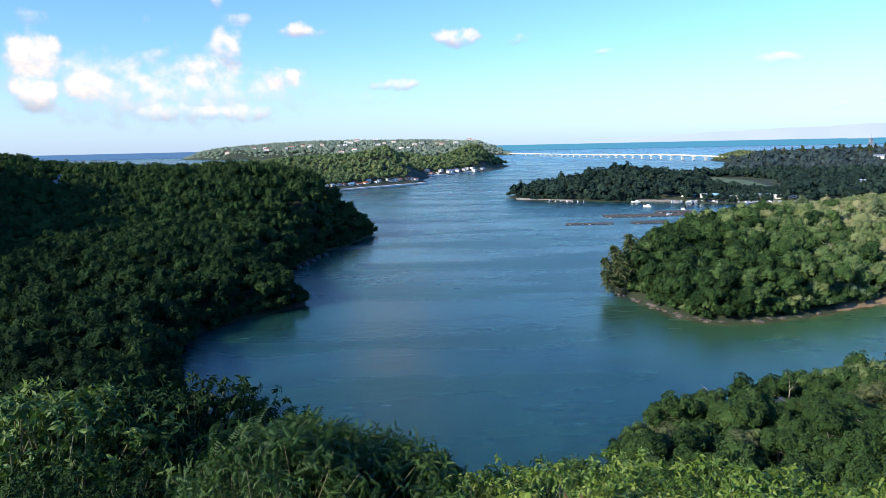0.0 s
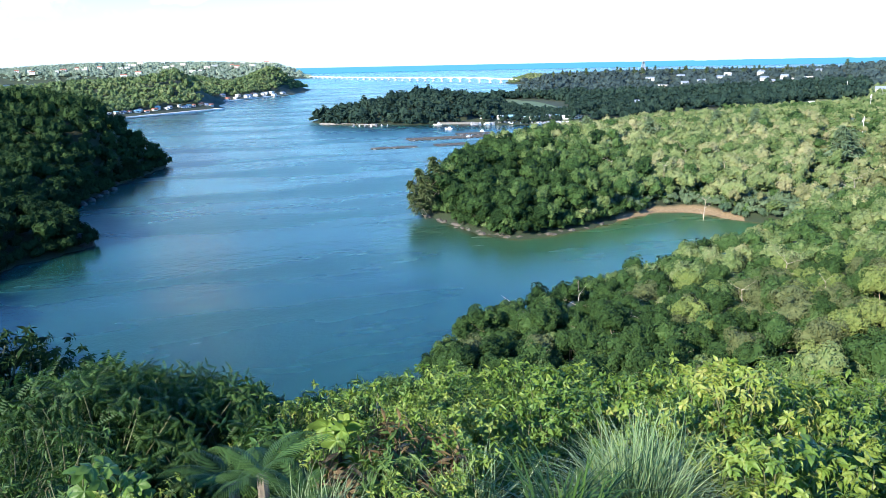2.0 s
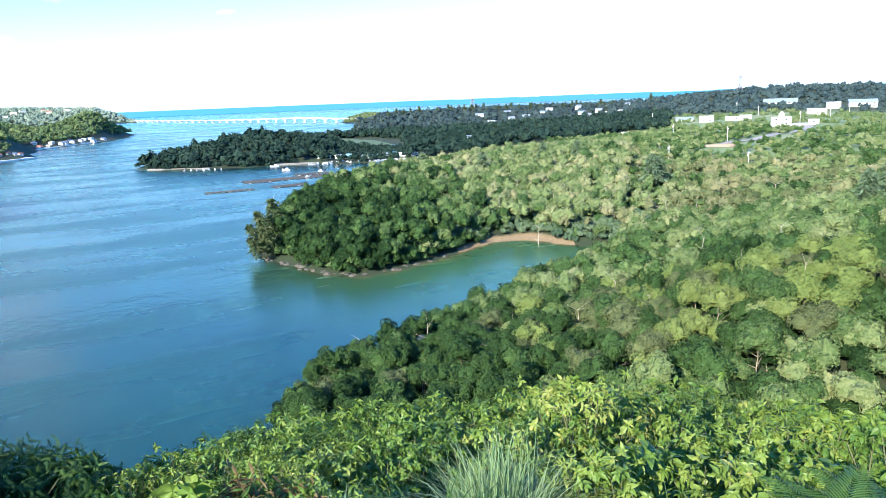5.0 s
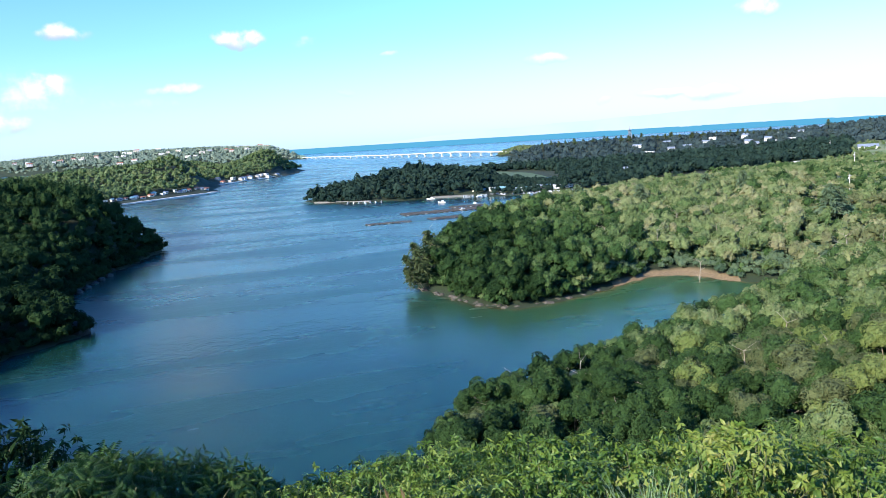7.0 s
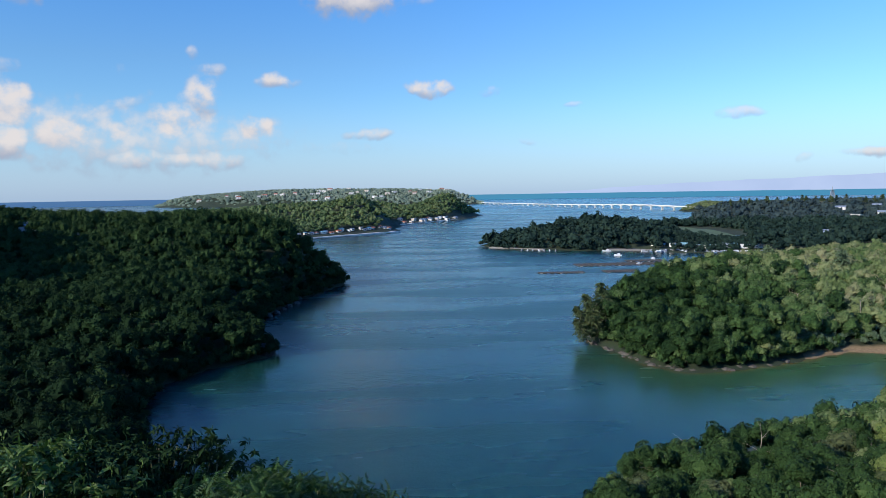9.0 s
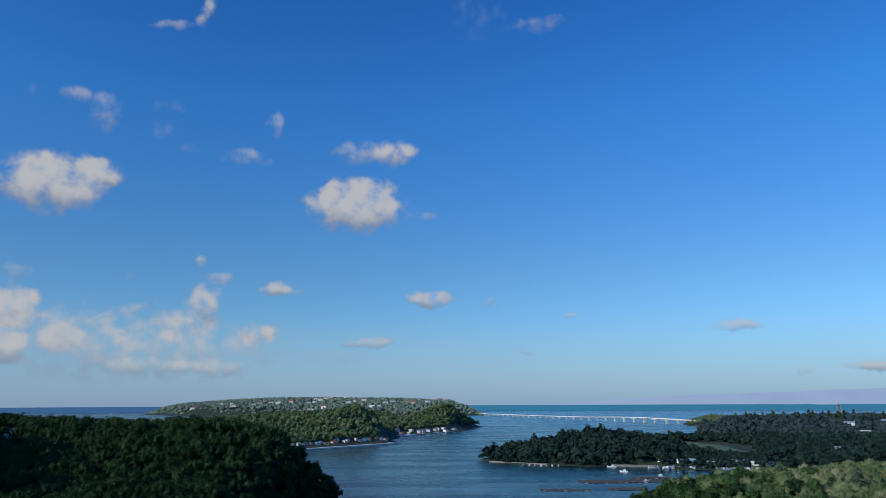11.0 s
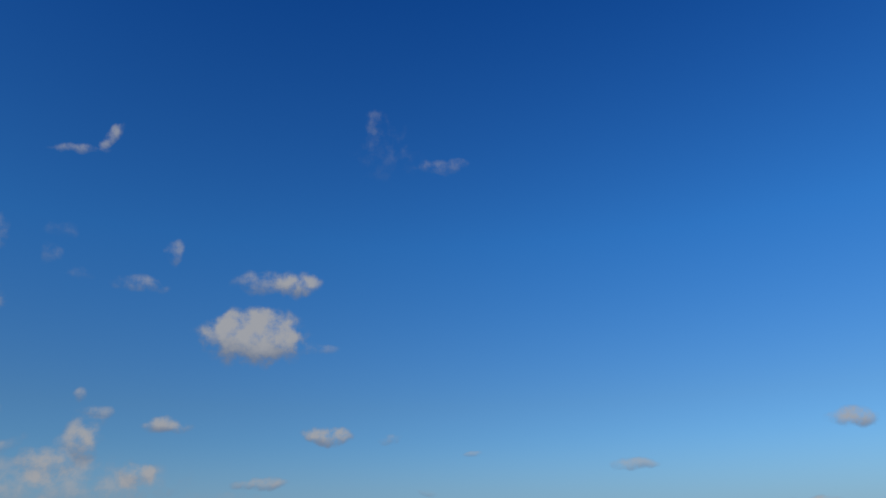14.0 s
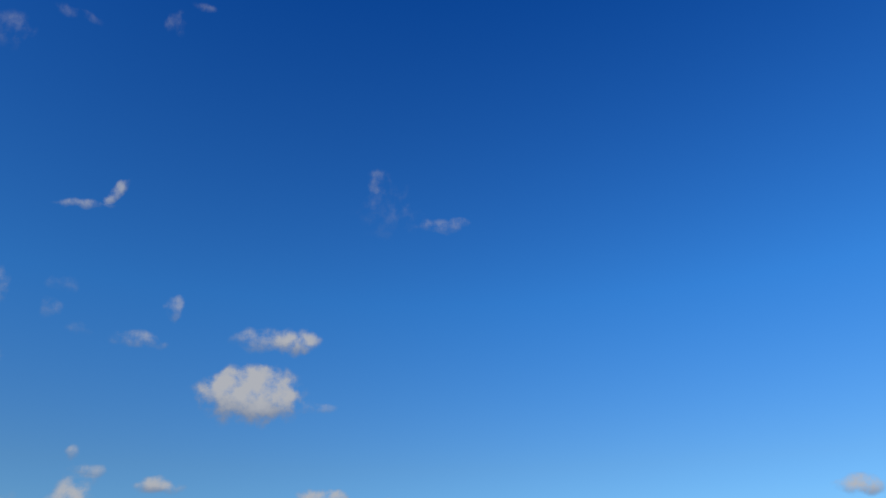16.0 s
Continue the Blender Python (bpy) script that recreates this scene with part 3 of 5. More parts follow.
# ---- woods ----
def crown(seed, clumps, lobes=14, size=0.13, tall=1.0, spread=0.62, around=14, levels=8, hide=0.86):
    """A crown about one metre in radius: rounded lobes set over a dome, each with small leaf clumps on it, over a lumpy dark shell. Corners as (faces, 3, 3)."""
    g = np.random.default_rng(seed)
    i = np.arange(lobes)
    up = np.clip(0.98 - 1.25 * (i + 0.5) / lobes + g.normal(0, 0.07, lobes), -0.3, 1)
    round_by = i * 2.39996 + g.normal(0, 0.35, lobes)
    flat = np.sqrt(1 - up * up)
    out = np.stack([flat * np.cos(round_by), flat * np.sin(round_by), up], -1)
    heart = np.array((0, 0, 0.42 * tall))
    mid = heart + out * (spread, spread, 0.52 * tall) * g.uniform(0.6, 1.22, (lobes, 1)) * g.uniform(0.8, 1.2, 3)
    rad = g.uniform(0.17, 0.43, lobes)
    tries = int(clumps * 1.7)
    pick = g.choice(lobes, tries, p=rad ** 2 / (rad ** 2).sum())
    way = g.normal(size=(tries, 3)) + out[pick] * 0.9 + (0, 0, 0.15)
    way /= np.linalg.norm(way, axis=1)[:, None]
    at = mid[pick] + way * (rad[pick] * g.uniform(0.84, 1.1, tries))[:, None]
    gap = (np.linalg.norm(at[:, None] - mid[None], axis=2) / rad[None]).min(1)
    best = np.argsort(-gap)[:clumps]
    way, at = way[best], at[best]
    face = way + g.normal(size=way.shape) * 0.4 + (0, 0, 0.1)
    face /= np.linalg.norm(face, axis=1)[:, None]
    side = np.cross(face, g.normal(size=way.shape))
    side /= np.linalg.norm(side, axis=1)[:, None] + 1e-9
    other = np.cross(face, side)
    s = (size * g.uniform(0.6, 1.35, clumps))[:, None]
    clump = np.stack([at - side * s * 0.62 - face * s * 0.15, at + side * s * 0.55 + other * s * 0.3, at + side * s * 0.1 - other * s * 0.6 - face * s * 0.2], 1)
    # shell: how far each way from the middle the lobes reach
    tilt, turn_of = np.meshgrid(np.linspace(-0.75, 1.5, levels), np.linspace(0, 2 * np.pi, around, endpoint=False), indexing="ij")
    d = np.stack([np.cos(tilt) * np.cos(turn_of), np.cos(tilt) * np.sin(turn_of), np.sin(tilt)], -1).reshape(-1, 3)
    off = mid - heart
    along = d @ off.T
    inner = along ** 2 - (off ** 2).sum(1)[None] + rad[None] ** 2
    reach = np.where(inner > 0, along + np.sqrt(np.maximum(inner, 0)), 0.25).max(1) * g.uniform(0.94, 1.03, len(d)) * hide
    shell = (heart + d * np.maximum(reach, 0.25)[:, None]).reshape(levels, around, 3)
    nxt = np.roll(shell, -1, 1)
    halves = [np.stack(c, 2).reshape(-1, 3, 3) for c in ((shell[:-1], nxt[:-1], nxt[1:]), (shell[:-1], nxt[1:], shell[1:]))]
    return np.concatenate([clump] + halves)


def forest(name, spots, radius, height, variants, material, label, tone_shift=0.0):
    """Many crowns in one mesh: spots (n, 2), their radii and heights."""
    count = len(spots)
    z = land(spots[:, 0], spots[:, 1])[0]
    kind, spin = rng.integers(0, len(variants), count), rng.uniform(0, 2 * np.pi, count)
    shift = tone_shift(spots[:, 0], spots[:, 1]) if callable(tone_shift) else tone_shift
    tone = np.clip(rng.normal(0.5, 0.2, count) + shift, 0, 1)
    out, tones = [], []
    for v, shape in enumerate(variants):
        m = np.nonzero(kind == v)[0]
        c, s = np.cos(spin[m])[:, None, None], np.sin(spin[m])[:, None, None]
        x, y = shape[None, ..., 0], shape[None, ..., 1]
        rad = radius[m][:, None, None]
        px = (x * c - y * s) * rad + spots[m, 0][:, None, None]
        py = (x * s + y * c) * rad + spots[m, 1][:, None, None]
        pz = shape[None, ..., 2] * rad * 1.05 + (z[m] + height[m] - radius[m] * 1.05)[:, None, None]
        out.append(np.stack([px, py, pz], -1).reshape(-1, 3))
        tones.append(np.repeat(tone[m], len(shape)))
    verts = np.concatenate(out)
    mesh = quick_mesh(name, verts, np.arange(len(verts)).reshape(-1, 3), material, np.concatenate(tones))
    return tagged(new(name, mesh), label, "woods", "", "stuff")


def scatter(x0, y0, x1, y1, step, keep):
    """Jittered points in a rectangle of the plan that lie on land and pass keep(x, y, d)."""
    gx, gy = np.meshgrid(np.arange(x0, x1, step), np.arange(y0, y1, step))
    p = np.stack([gx.ravel(), gy.ravel()], -1) + rng.uniform(-0.48, 0.48, (gx.size, 2)) * step
    d = land(p[:, 0], p[:, 1])[1]
    return p[keep(p[:, 0], p[:, 1], d)]


def bearing(x, y):
    return np.degrees(np.arctan2(x, y))


FINE = [crown(10 + i, 420, 11 + i % 6, 0.13, (1.0, 1.2, 1.45)[i % 3]) for i in range(9)]
PLAINER = [crown(30 + i, 230, 9 + i % 5, 0.17, (0.95, 1.15, 1.35)[i % 3], 0.62, 11, 6) for i in range(8)]
MIDDLE = [crown(40 + i, 60, 8, 0.26, (0.95, 1.2)[i % 2], 0.6, 10, 6, 0.92) for i in range(6)]
COARSE = [crown(60 + i, 24, 6, 0.34, 0.95, 0.55, 8, 5, 0.92) for i in range(5)]

# clearings: centre, half widths
CLEARINGS = [(606, 465, 28, 26), (756, 535, 26, 20), (830, 558, 40, 18), (640, 555, 45, 16), (839, 646, 40, 16), (386, 341, 13, 11), (366, 324, 15, 12), (400, 338, 18, 13), (430, 346, 30, 15), (478, 362, 34, 16), (548, 394, 44, 20), (608, 420, 30, 20), (718, 870, 26, 40), (525, 848, 30, 14),
             (374, 643, 24, 9), (467, 517, 10, 8), (318, 800, 44, 92), (-213, 411, 10, 9), (-238, 393, 9, 8), (-181, 412, 10, 6)]


def open_ground(x, y):
    free = np.ones(np.shape(x), bool)
    for cx, cy, w, h in CLEARINGS:
        free &= ((x - cx) / w) ** 2 + ((y - cy) / h) ** 2 > 1
    return free


def grow(name, spots, low, up, high0, high1, variants, material, label, tone_shift=0.0):
    count = len(spots)
    forest(name, spots, rng.uniform(low, up, count), rng.uniform(high0, high1, count), variants, material, label, tone_shift)


def on_left(x, y, d):
    a, r = bearing(x, y), np.hypot(x, y)
    return (d > 1.2) & (a > -37) & (a < -4) & (r > 75) & (r < 540) & open_ground(x, y)


SOFT = [crown(90 + i, 330, 10 + i % 5, 0.13, (0.95, 1.15, 1.4)[i % 3], 0.62, 12, 7) for i in range(8)]
LEAFY = [crown(80 + i, 700, 12 + i % 5, 0.105, (1.0, 1.2)[i % 2], 0.62, 12, 7) for i in range(6)]
LEFT = scatter(-340, 40, -20, 540, 5.4, on_left)
close_by = np.hypot(LEFT[:, 0], LEFT[:, 1]) < 165
# the hill's shade sits in the leaf tones, lighter with distance
grow("hillside_woods", LEFT[~close_by], 2.6, 5.2, 5.0, 9.0, SOFT, SHADE_TONED_WOODS, "forest on the west hillside, shade put into its leaf colours", lambda x, y: np.clip((np.hypot(x, y) - 290) / 450, -0.3, 0.3))
grow("near_hillside_woods", LEFT[close_by], 2.4, 4.2, 5.0, 8.0, LEAFY, SHADE_TONED_WOODS, "leafy forest below the lookout, shade put into its leaf colours", -0.3)


def on_peninsula(x, y, d):
    a, r = bearing(x, y), np.hypot(x, y)
    return (d > 2.2) & (a > 10) & (a < 42) & (r > 185) & (r < 520) & (y > 175 + 0.2 * (x - 60)) & ((np.hypot((x - 142) / 24, (y - 208) / 14) > 1) | (d > 5)) & open_ground(x, y)


grow("peninsula_bushes", scatter(40, 170, 180, 300, 3.6, lambda x, y, d: on_peninsula(x, y, d) & (np.hypot(x, y) < 300)), 1.6, 2.6, 1.8, 3.6, MIDDLE, WOODS, "undergrowth between the trees of the peninsula", -0.3)
# leaf tones deepen towards the west end
grow("peninsula_woods", scatter(40, 170, 340, 480, 4.8, on_peninsula), 2.5, 4.3, 4.5, 8.5, FINE, WOODS, "sunlit broadleaf forest covering the rounded peninsula", lambda x, y: np.clip((x - 142) / 100, -0.42, 0.14) + 0.1 * ripple(x, y, 22, 5.0))


def on_right(x, y, d):
    a, r = bearing(x, y), np.hypot(x, y)
    return (d > 2) & (a > 36) & (a < 68) & (r > 200) & (r < 700) & ~on_peninsula(x, y, d) & open_ground(x, y)


SLOPE = scatter(130, 80, 640, 540, 5.6, on_right)
upper = np.hypot(SLOPE[:, 0], SLOPE[:, 1]) + 25 * ripple(SLOPE[:, 0], SLOPE[:, 1], 30, 3.0) > 440
kind_of = ripple(SLOPE[:, 0], SLOPE[:, 1], 26, 6.0) + rng.normal(0, 0.35, len(SLOPE))
grow("slope_woods", SLOPE[~upper & (kind_of < 0.25)], 1.8, 4.4, 3.0, 7.5, PLAINER, WOODS, "sunlit scrub forest on the broad east slope", lambda x, y: 0.02 + 0.14 * ripple(x, y, 45, 2.0))
grow("grey_slope_woods", SLOPE[~upper & (kind_of >= 0.25)], 1.8, 4.6, 3.0, 7.5, PLAINER, GREY_WOODS, "grey-green scrub trees on the broad east slope", 0.1)
upper &= rng.uniform(size=len(SLOPE)) < 0.85
grow("hedge_scrub", SLOPE[upper], 1.5, 3.4, 1.8, 4.6, PLAINER, WOODS, "low scrub and hedges between pale fields on the upper slope", lambda x, y: -0.05 + 0.14 * ripple(x, y, 35, 2.0))


def on_hump(x, y, d):
    a, r = bearing(x, y), np.hypot(x, y)
    return (d > np.where(r > 120, 3.5, 1.0)) & (a > 14.5) & (a < 70) & (r > 46) & (r < 205) & ~on_peninsula(x, y, d) & ((x - 60) ** 2 + (y - 220) ** 2 > 60 ** 2)


HUMP = scatter(10, 20, 200, 175, 3.9, on_hump)


def on_middle(x, y, d):
    a, r = bearing(x, y), np.hypot(x, y)
    return (d > 2) & (a > 3) & (a < 45) & (r > 540) & (r < 1000) & (y > 540) & open_ground(x, y)


def before_field(x, y):
    a, r = bearing(x, y), np.hypot(x, y)
    return (a > 19.6) & (a < 25.2) & (r < 780)


# headland plants: cloud shade painted into the leaf colour
grow("headland_scrub", scatter(180, 540, 360, 780, 5.0, lambda x, y, d: on_middle(x, y, d) & before_field(x, y)), 2.0, 3.6, 1.8, 3.8, MIDDLE, MID_WOODS, "low scrub on the headland in front of the field, shade in its colours", 0.05)
grow("shade_toned_headland_woods", scatter(40, 540, 700, 1000, 8.0, lambda x, y, d: on_middle(x, y, d) & ~before_field(x, y)), 3.2, 8.0, 4.0, 9.5, MIDDLE, MID_WOODS, "forest on the low headland beyond the harbour, shade in its colours", 0.05)


def on_plain(x, y, d):
    a, r = bearing(x, y), np.hypot(x, y)
    return (d > 8) & (a > 12) & (a < 66) & (np.hypot(x - 640, y - 1700) > 130) & (((r >= 1000) & (r < 2600)) | ((r > 690) & (r < 1000) & (a > 45))) & ((a < 43) | (r > 960)) & open_ground(x, y)


grow("plain_woods", scatter(300, 300, 2300, 2300, 17.0, on_plain), 6.0, 10.5, 4.5, 8.5, COARSE, PLAIN_WOODS, "wooded plain in front of the open sea, shade and haze in its colours", 0.1)


def on_upland(x, y, d):
    a, r = bearing(x, y), np.hypot(x, y)
    return (d > 8) & (a >= 43) & (a < 68) & (r >= 700) & (r <= 960) & (ripple(x, y, 30, 8.0) > -0.25) & open_ground(x, y)


grow("upland_scrub", scatter(420, 280, 1050, 800, 10.0, on_upland), 2.2, 4.5, 1.6, 4.2, MIDDLE, FAR_WOODS, "sunlit scrub and hedges round the hill farms", 0.05)


def on_bridge_knoll(x, y, d):
    return (d > 3) & (np.hypot(x - 640, y - 1700) < 130)


grow("bridgehead_scrub", scatter(500, 1560, 780, 1840, 9.0, on_bridge_knoll), 4.5, 7.0, 4.0, 7.0, MIDDLE, FAR_WOODS, "yellow-green scrub on the knoll at the bridge's end", 0.3)


def on_port_hills(x, y, d):
    a, r = bearing(x, y), np.hypot(x, y)
    return (d > np.where(r < 1420, 26, 9)) & (a > -19) & (a < 7) & (r > 540) & (r < 1750)


def behind_west(x, y, d):
    a, r = bearing(x, y), np.hypot(x, y)
    return (d > 26) & (a > -36) & (a <= -19) & (r > 540) & (r < 1400)


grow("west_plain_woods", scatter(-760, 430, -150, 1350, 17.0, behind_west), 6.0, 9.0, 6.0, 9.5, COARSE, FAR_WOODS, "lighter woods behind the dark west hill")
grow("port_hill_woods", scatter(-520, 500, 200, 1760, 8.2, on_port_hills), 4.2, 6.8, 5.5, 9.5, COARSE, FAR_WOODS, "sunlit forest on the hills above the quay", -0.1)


def on_isle(x, y, d):
    return (d > 12) & (y > 2800)


grow("island_woods", scatter(-1350, 2850, 350, 3700, 18.0, on_isle), 10.0, 15.0, 5.0, 8.0, COARSE, ISLE_WOODS, "green scrub over the far island, haze painted into its colours", 0.15)


def out_of_sight(x, y, d):
    a, r = bearing(x, y), np.hypot(x, y)
    return (d > 3) & (r > 40) & (r < 560) & (((a < -37) & (a > -75)) | ((a > 68) & (a < 150)) | ((r > 170) & ((a < -75) | (a > 150))))


grow("hinterland_woods", scatter(-560, -400, 560, 480, 24.0, out_of_sight), 10.0, 14.0, 7.0, 11.0, COARSE, WOODS, "forest on the hills behind the lookout")


# ---- trees that stand out one by one ----
def trunk_mesh(seed, height, radius, limbs, material, reach=0.55):
    g = np.random.default_rng(seed)
    bm = bmesh.new()
    last, r = Vector((0, 0, -0.5)), radius
    for i in range(4):
        nxt = last + Vector((g.normal() * 0.12 * height * 0.25, g.normal() * 0.12 * height * 0.25, (height * 0.7 + 0.5) / 4))
        tube(bm, last, nxt, r, r * 0.8, 7)
        last, r = nxt, r * 0.8
        if i >= 1:
            for _ in range(limbs):
                a = g.uniform(0, 2 * np.pi)
                tip = last + Vector((math.cos(a) * reach * height * 0.4, math.sin(a) * reach * height * 0.4, height * g.uniform(0.08, 0.2)))
                tube(bm, last, tip, r * 0.6, r * 0.2, 5)
                for _ in range(2):
                    b = a + g.normal() * 0.7
                    tube(bm, tip, tip + Vector((math.cos(b) * 0.12 * height, math.sin(b) * 0.12 * height, height * g.uniform(0.02, 0.09))), r * 0.2, r * 0.06, 4)
    data = bpy.data.meshes.new("trunk")
    bm.to_mesh(data)
    bm.free()
    data.materials.append(material)
    return data


def crown_mesh(seed, clumps, material, tone, size=0.2, **form):
    c = crown(seed, clumps, size=size, **form)
    return quick_mesh("crown", c.reshape(-1, 3), np.arange(c.size // 3).reshape(-1, 3), material, np.full(len(c), tone))


def tree(name, label, data_trunk, data_crown, high, wide, category="tree", group=""):
    """An upright tree, built once at the origin: crown of unit size set on its trunk."""
    top = thing(name, Matrix(), label, category, group)
    part("trunk", data_trunk, None, top)
    leaves = part("crown", data_crown, None, top)
    leaves.location, leaves.scale = (0, 0, high - wide * 1.05), (wide, wide, wide)
    return top


KINDS = []
TREE_WORDS = ("dense round evergreen tree with deep green leaves", "broad yellow-green tree on the near hillside", "tall lobed broadleaf tree with olive leaves", "low spreading tree with fresh green crown")
for i in range(12):
    high, wide = (7.0, 3.1) if i % 3 else (8.5, 3.6)
    t = tree("broadleaf_tree", TREE_WORDS[i % 4], trunk_mesh(200 + i, high, 0.11, 2, BARK), crown_mesh(300 + i, 1800, (WOODS, YELLOW_WOODS, GREY_WOODS, WOODS)[i % 4], (0.12, 0.42, 0.3, 0.28)[i % 4] + 0.05 * (i // 4), 0.075, lobes=13 + i % 6, tall=(1.05, 1.25)[i % 2], hide=0.8), high, wide, group="hillside trees")
    KINDS.append(t)
g = np.random.default_rng(5)
order = np.argsort(np.abs(bearing(HUMP[:, 0], HUMP[:, 1]) - 38) * 0.9 + np.abs(np.hypot(HUMP[:, 0], HUMP[:, 1]) - 108))
singles, rest = HUMP[order[:290]], HUMP[order[290:]]
far_off = np.hypot(rest[:, 0], rest[:, 1]) > 135
for i, (x, y) in enumerate(singles):
    # darker tree kinds westward, partly standing in for shade on that side
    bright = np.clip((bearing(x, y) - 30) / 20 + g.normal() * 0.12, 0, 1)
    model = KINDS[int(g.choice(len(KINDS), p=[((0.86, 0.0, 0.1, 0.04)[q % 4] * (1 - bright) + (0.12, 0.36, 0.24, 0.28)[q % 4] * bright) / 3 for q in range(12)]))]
    at = seat(x, y)
    s = g.uniform(0.58, 0.95) * float(np.interp(math.hypot(x, y), (112, 135), (1.0, 0.82)))
    m = pose(at[0], at[1], at[2] - 0.3, g.normal() * 3, g.normal() * 3, g.uniform(0, 360)) @ Matrix.Scale(s, 4)
    if i < len(KINDS):
        KINDS[i].matrix_basis = m
    else:
        made = copy_thing(model, m)
        made.matrix_basis = m
# tones deepen westward too, with that side's shade put into the colour
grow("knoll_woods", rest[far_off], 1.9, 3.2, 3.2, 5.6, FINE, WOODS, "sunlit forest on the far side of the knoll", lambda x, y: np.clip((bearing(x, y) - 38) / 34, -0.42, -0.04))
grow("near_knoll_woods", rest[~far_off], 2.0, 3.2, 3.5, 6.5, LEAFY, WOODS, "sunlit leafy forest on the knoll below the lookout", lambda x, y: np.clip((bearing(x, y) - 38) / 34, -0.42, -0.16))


# ---- casuarinas with thin drooping plumes ----
def casuarina_mesh(seed, plumes, material, tone):
    """A tall open crown of drooping needle plumes, one metre high."""
    g = np.random.default_rng(seed)
    at = np.stack([g.normal(0, 0.17, plumes), g.normal(0, 0.17, plumes), g.uniform(0.3, 1.0, plumes)], -1)
    at[:, :2] *= (1.15 - at[:, 2:3])
    way = at * (1, 1, 0) * 3 + g.normal(size=(plumes, 3)) * (0.4, 0.4, 0.3) + (0, 0, 0.1)
    way /= np.linalg.norm(way, axis=1)[:, None]
    side = np.cross(way, g.normal(size=way.shape))
    side /= np.linalg.norm(side, axis=1)[:, None]
    s = g.uniform(0.05, 0.1, plumes)[:, None]
    kites = np.stack([at - way * s * 0.4, at + side * s * 0.28, at + way * s * 1.2 - np.array((0, 0, 1.0)) * s * 0.6, at - side * s * 0.28], 1)
    return quick_mesh("crown", kites.reshape(-1, 3), np.arange(plumes * 4).reshape(-1, 4), material, np.clip(g.normal(tone, 0.12, plumes), 0, 1))


CASUARINAS = []
for i in range(3):
    top = thing("casuarina_tree", Matrix(), "feathery grey-green casuarina tree with an open crown", "tree", "casuarinas")
    part("trunk", trunk_mesh(500 + i, 1.15, 0.014, 2, BARK, 0.5), None, top)
    part("crown", casuarina_mesh(510 + i, (900, 900, 420)[i], (SHORE_BUSH, SHORE_BUSH, GREY_WOODS)[i], (0.6, 0.6, 0.1)[i]), None, top)
    CASUARINAS.append(top)
used = set()
for turn_at, r, high, k, lean in ((13.9, 243, 13, 2, -27), (14.2, 248, 15, 2, -16), (14.8, 253, 16, 2, -6), (13.8, 237, 10, 2, -34), (14.4, 241, 11, 2, -20), (43.8, 330, 17, 0, 0), (44.4, 338, 15, 1, 0), (31.0, 345, 13, 0, 0), (26.3, 360, 12, 1, 0), (35.6, 392, 13, 0, 3),
                                  (38.2, 398, 14, 1, 0), (58.2, 175, 11, 0, 0), (59.4, 182, 12, 1, 0), (-8.2, 425, 10, 2, 0), (-7.0, 420, 9, 2, 0)):
    x, y, _ = polar(turn_at, r)
    at = seat(x, y)
    m = pose(at[0], at[1], max(at[2], 0.5) - 0.2, 0, lean, 0) @ pose(0, 0, 0, 0, 0, turn_at * 77) @ Matrix.Scale(high, 4)
    if k in used:
        copy_thing(CASUARINAS[k], m).matrix_basis = m
    else:
        used.add(k)
        CASUARINAS[k].matrix_basis = m
# a ragged row of tall trees on the skyline of the plain
for i in range(60):
    turn_at = 22.5 + 20 * i / 59 + rng.normal() * 0.6
    x, y, _ = polar(turn_at, rng.uniform(1240, 1330))
    at = seat(x, y)
    m = pose(at[0], at[1], at[2], 0, 0, rng.uniform(0, 360)) @ Matrix.Scale(rng.uniform(7, 14), 4)
    copy_thing(CASUARINAS[2], m).matrix_basis = m
# bleached dead trees among the green
dead = None
for turn_at, r, high in ((26, 122, 6.5), (36.5, 280, 8), (37.4, 305, 8), (33.5, 300, 9), (47.5, 150, 6), (53, 140, 6), (22, 112, 5.5), (45, 240, 8), (30, 250, 8), (56.5, 120, 6), (41, 128, 6), (50.5, 118, 5.5), (24.5, 300, 8), (20.5, 132, 4.5), (28.5, 138, 4), (33, 118, 5), (38.5, 112, 5.5), (44, 108, 5), (48.5, 126, 5.5), (54.5, 112, 5), (58.5, 135, 6),
                           (60, 112, 5), (31.5, 104, 5), (25.5, 100, 4.5), (35.2, 240, 8), (38.6, 262, 8), (28.2, 272, 8), (32.2, 268, 9), (40.5, 290, 8), (43, 210, 7), (47, 225, 7), (51, 190, 6), (55, 180, 6.5), (52.5, 260, 8), (57, 230, 7)):
    x, y, _ = polar(turn_at, r)
    at = seat(x, y)
    m = pose(at[0], at[1], at[2] + 0.8, 0, 0, turn_at * 50) @ Matrix.Scale(high, 4)
    if dead is None:
        dead = thing("dead_tree", m, "bleached bare dead tree among green crowns", "tree", "dead trees")
        part("trunk", trunk_mesh(530, 1.2, 0.02, 3, PALE_BARK, 0.6), None, dead)
    else:
        copy_thing(dead, m).matrix_basis = m


# low bushes that hang over the water's edge
def at_edge(x, y, d):
    a, r = bearing(x, y), np.hypot(x, y)
    return (d > 0.2) & (d < 3.5) & (a > 9) & (a < 31) & (r > 150) & (r < 275) & (y > 170)


def at_west_edge(x, y, d):
    a, r = bearing(x, y), np.hypot(x, y)
    return (d > -2.4) & (d < 4) & (a > -30) & (a < -4) & (r > 100) & (r < 430)


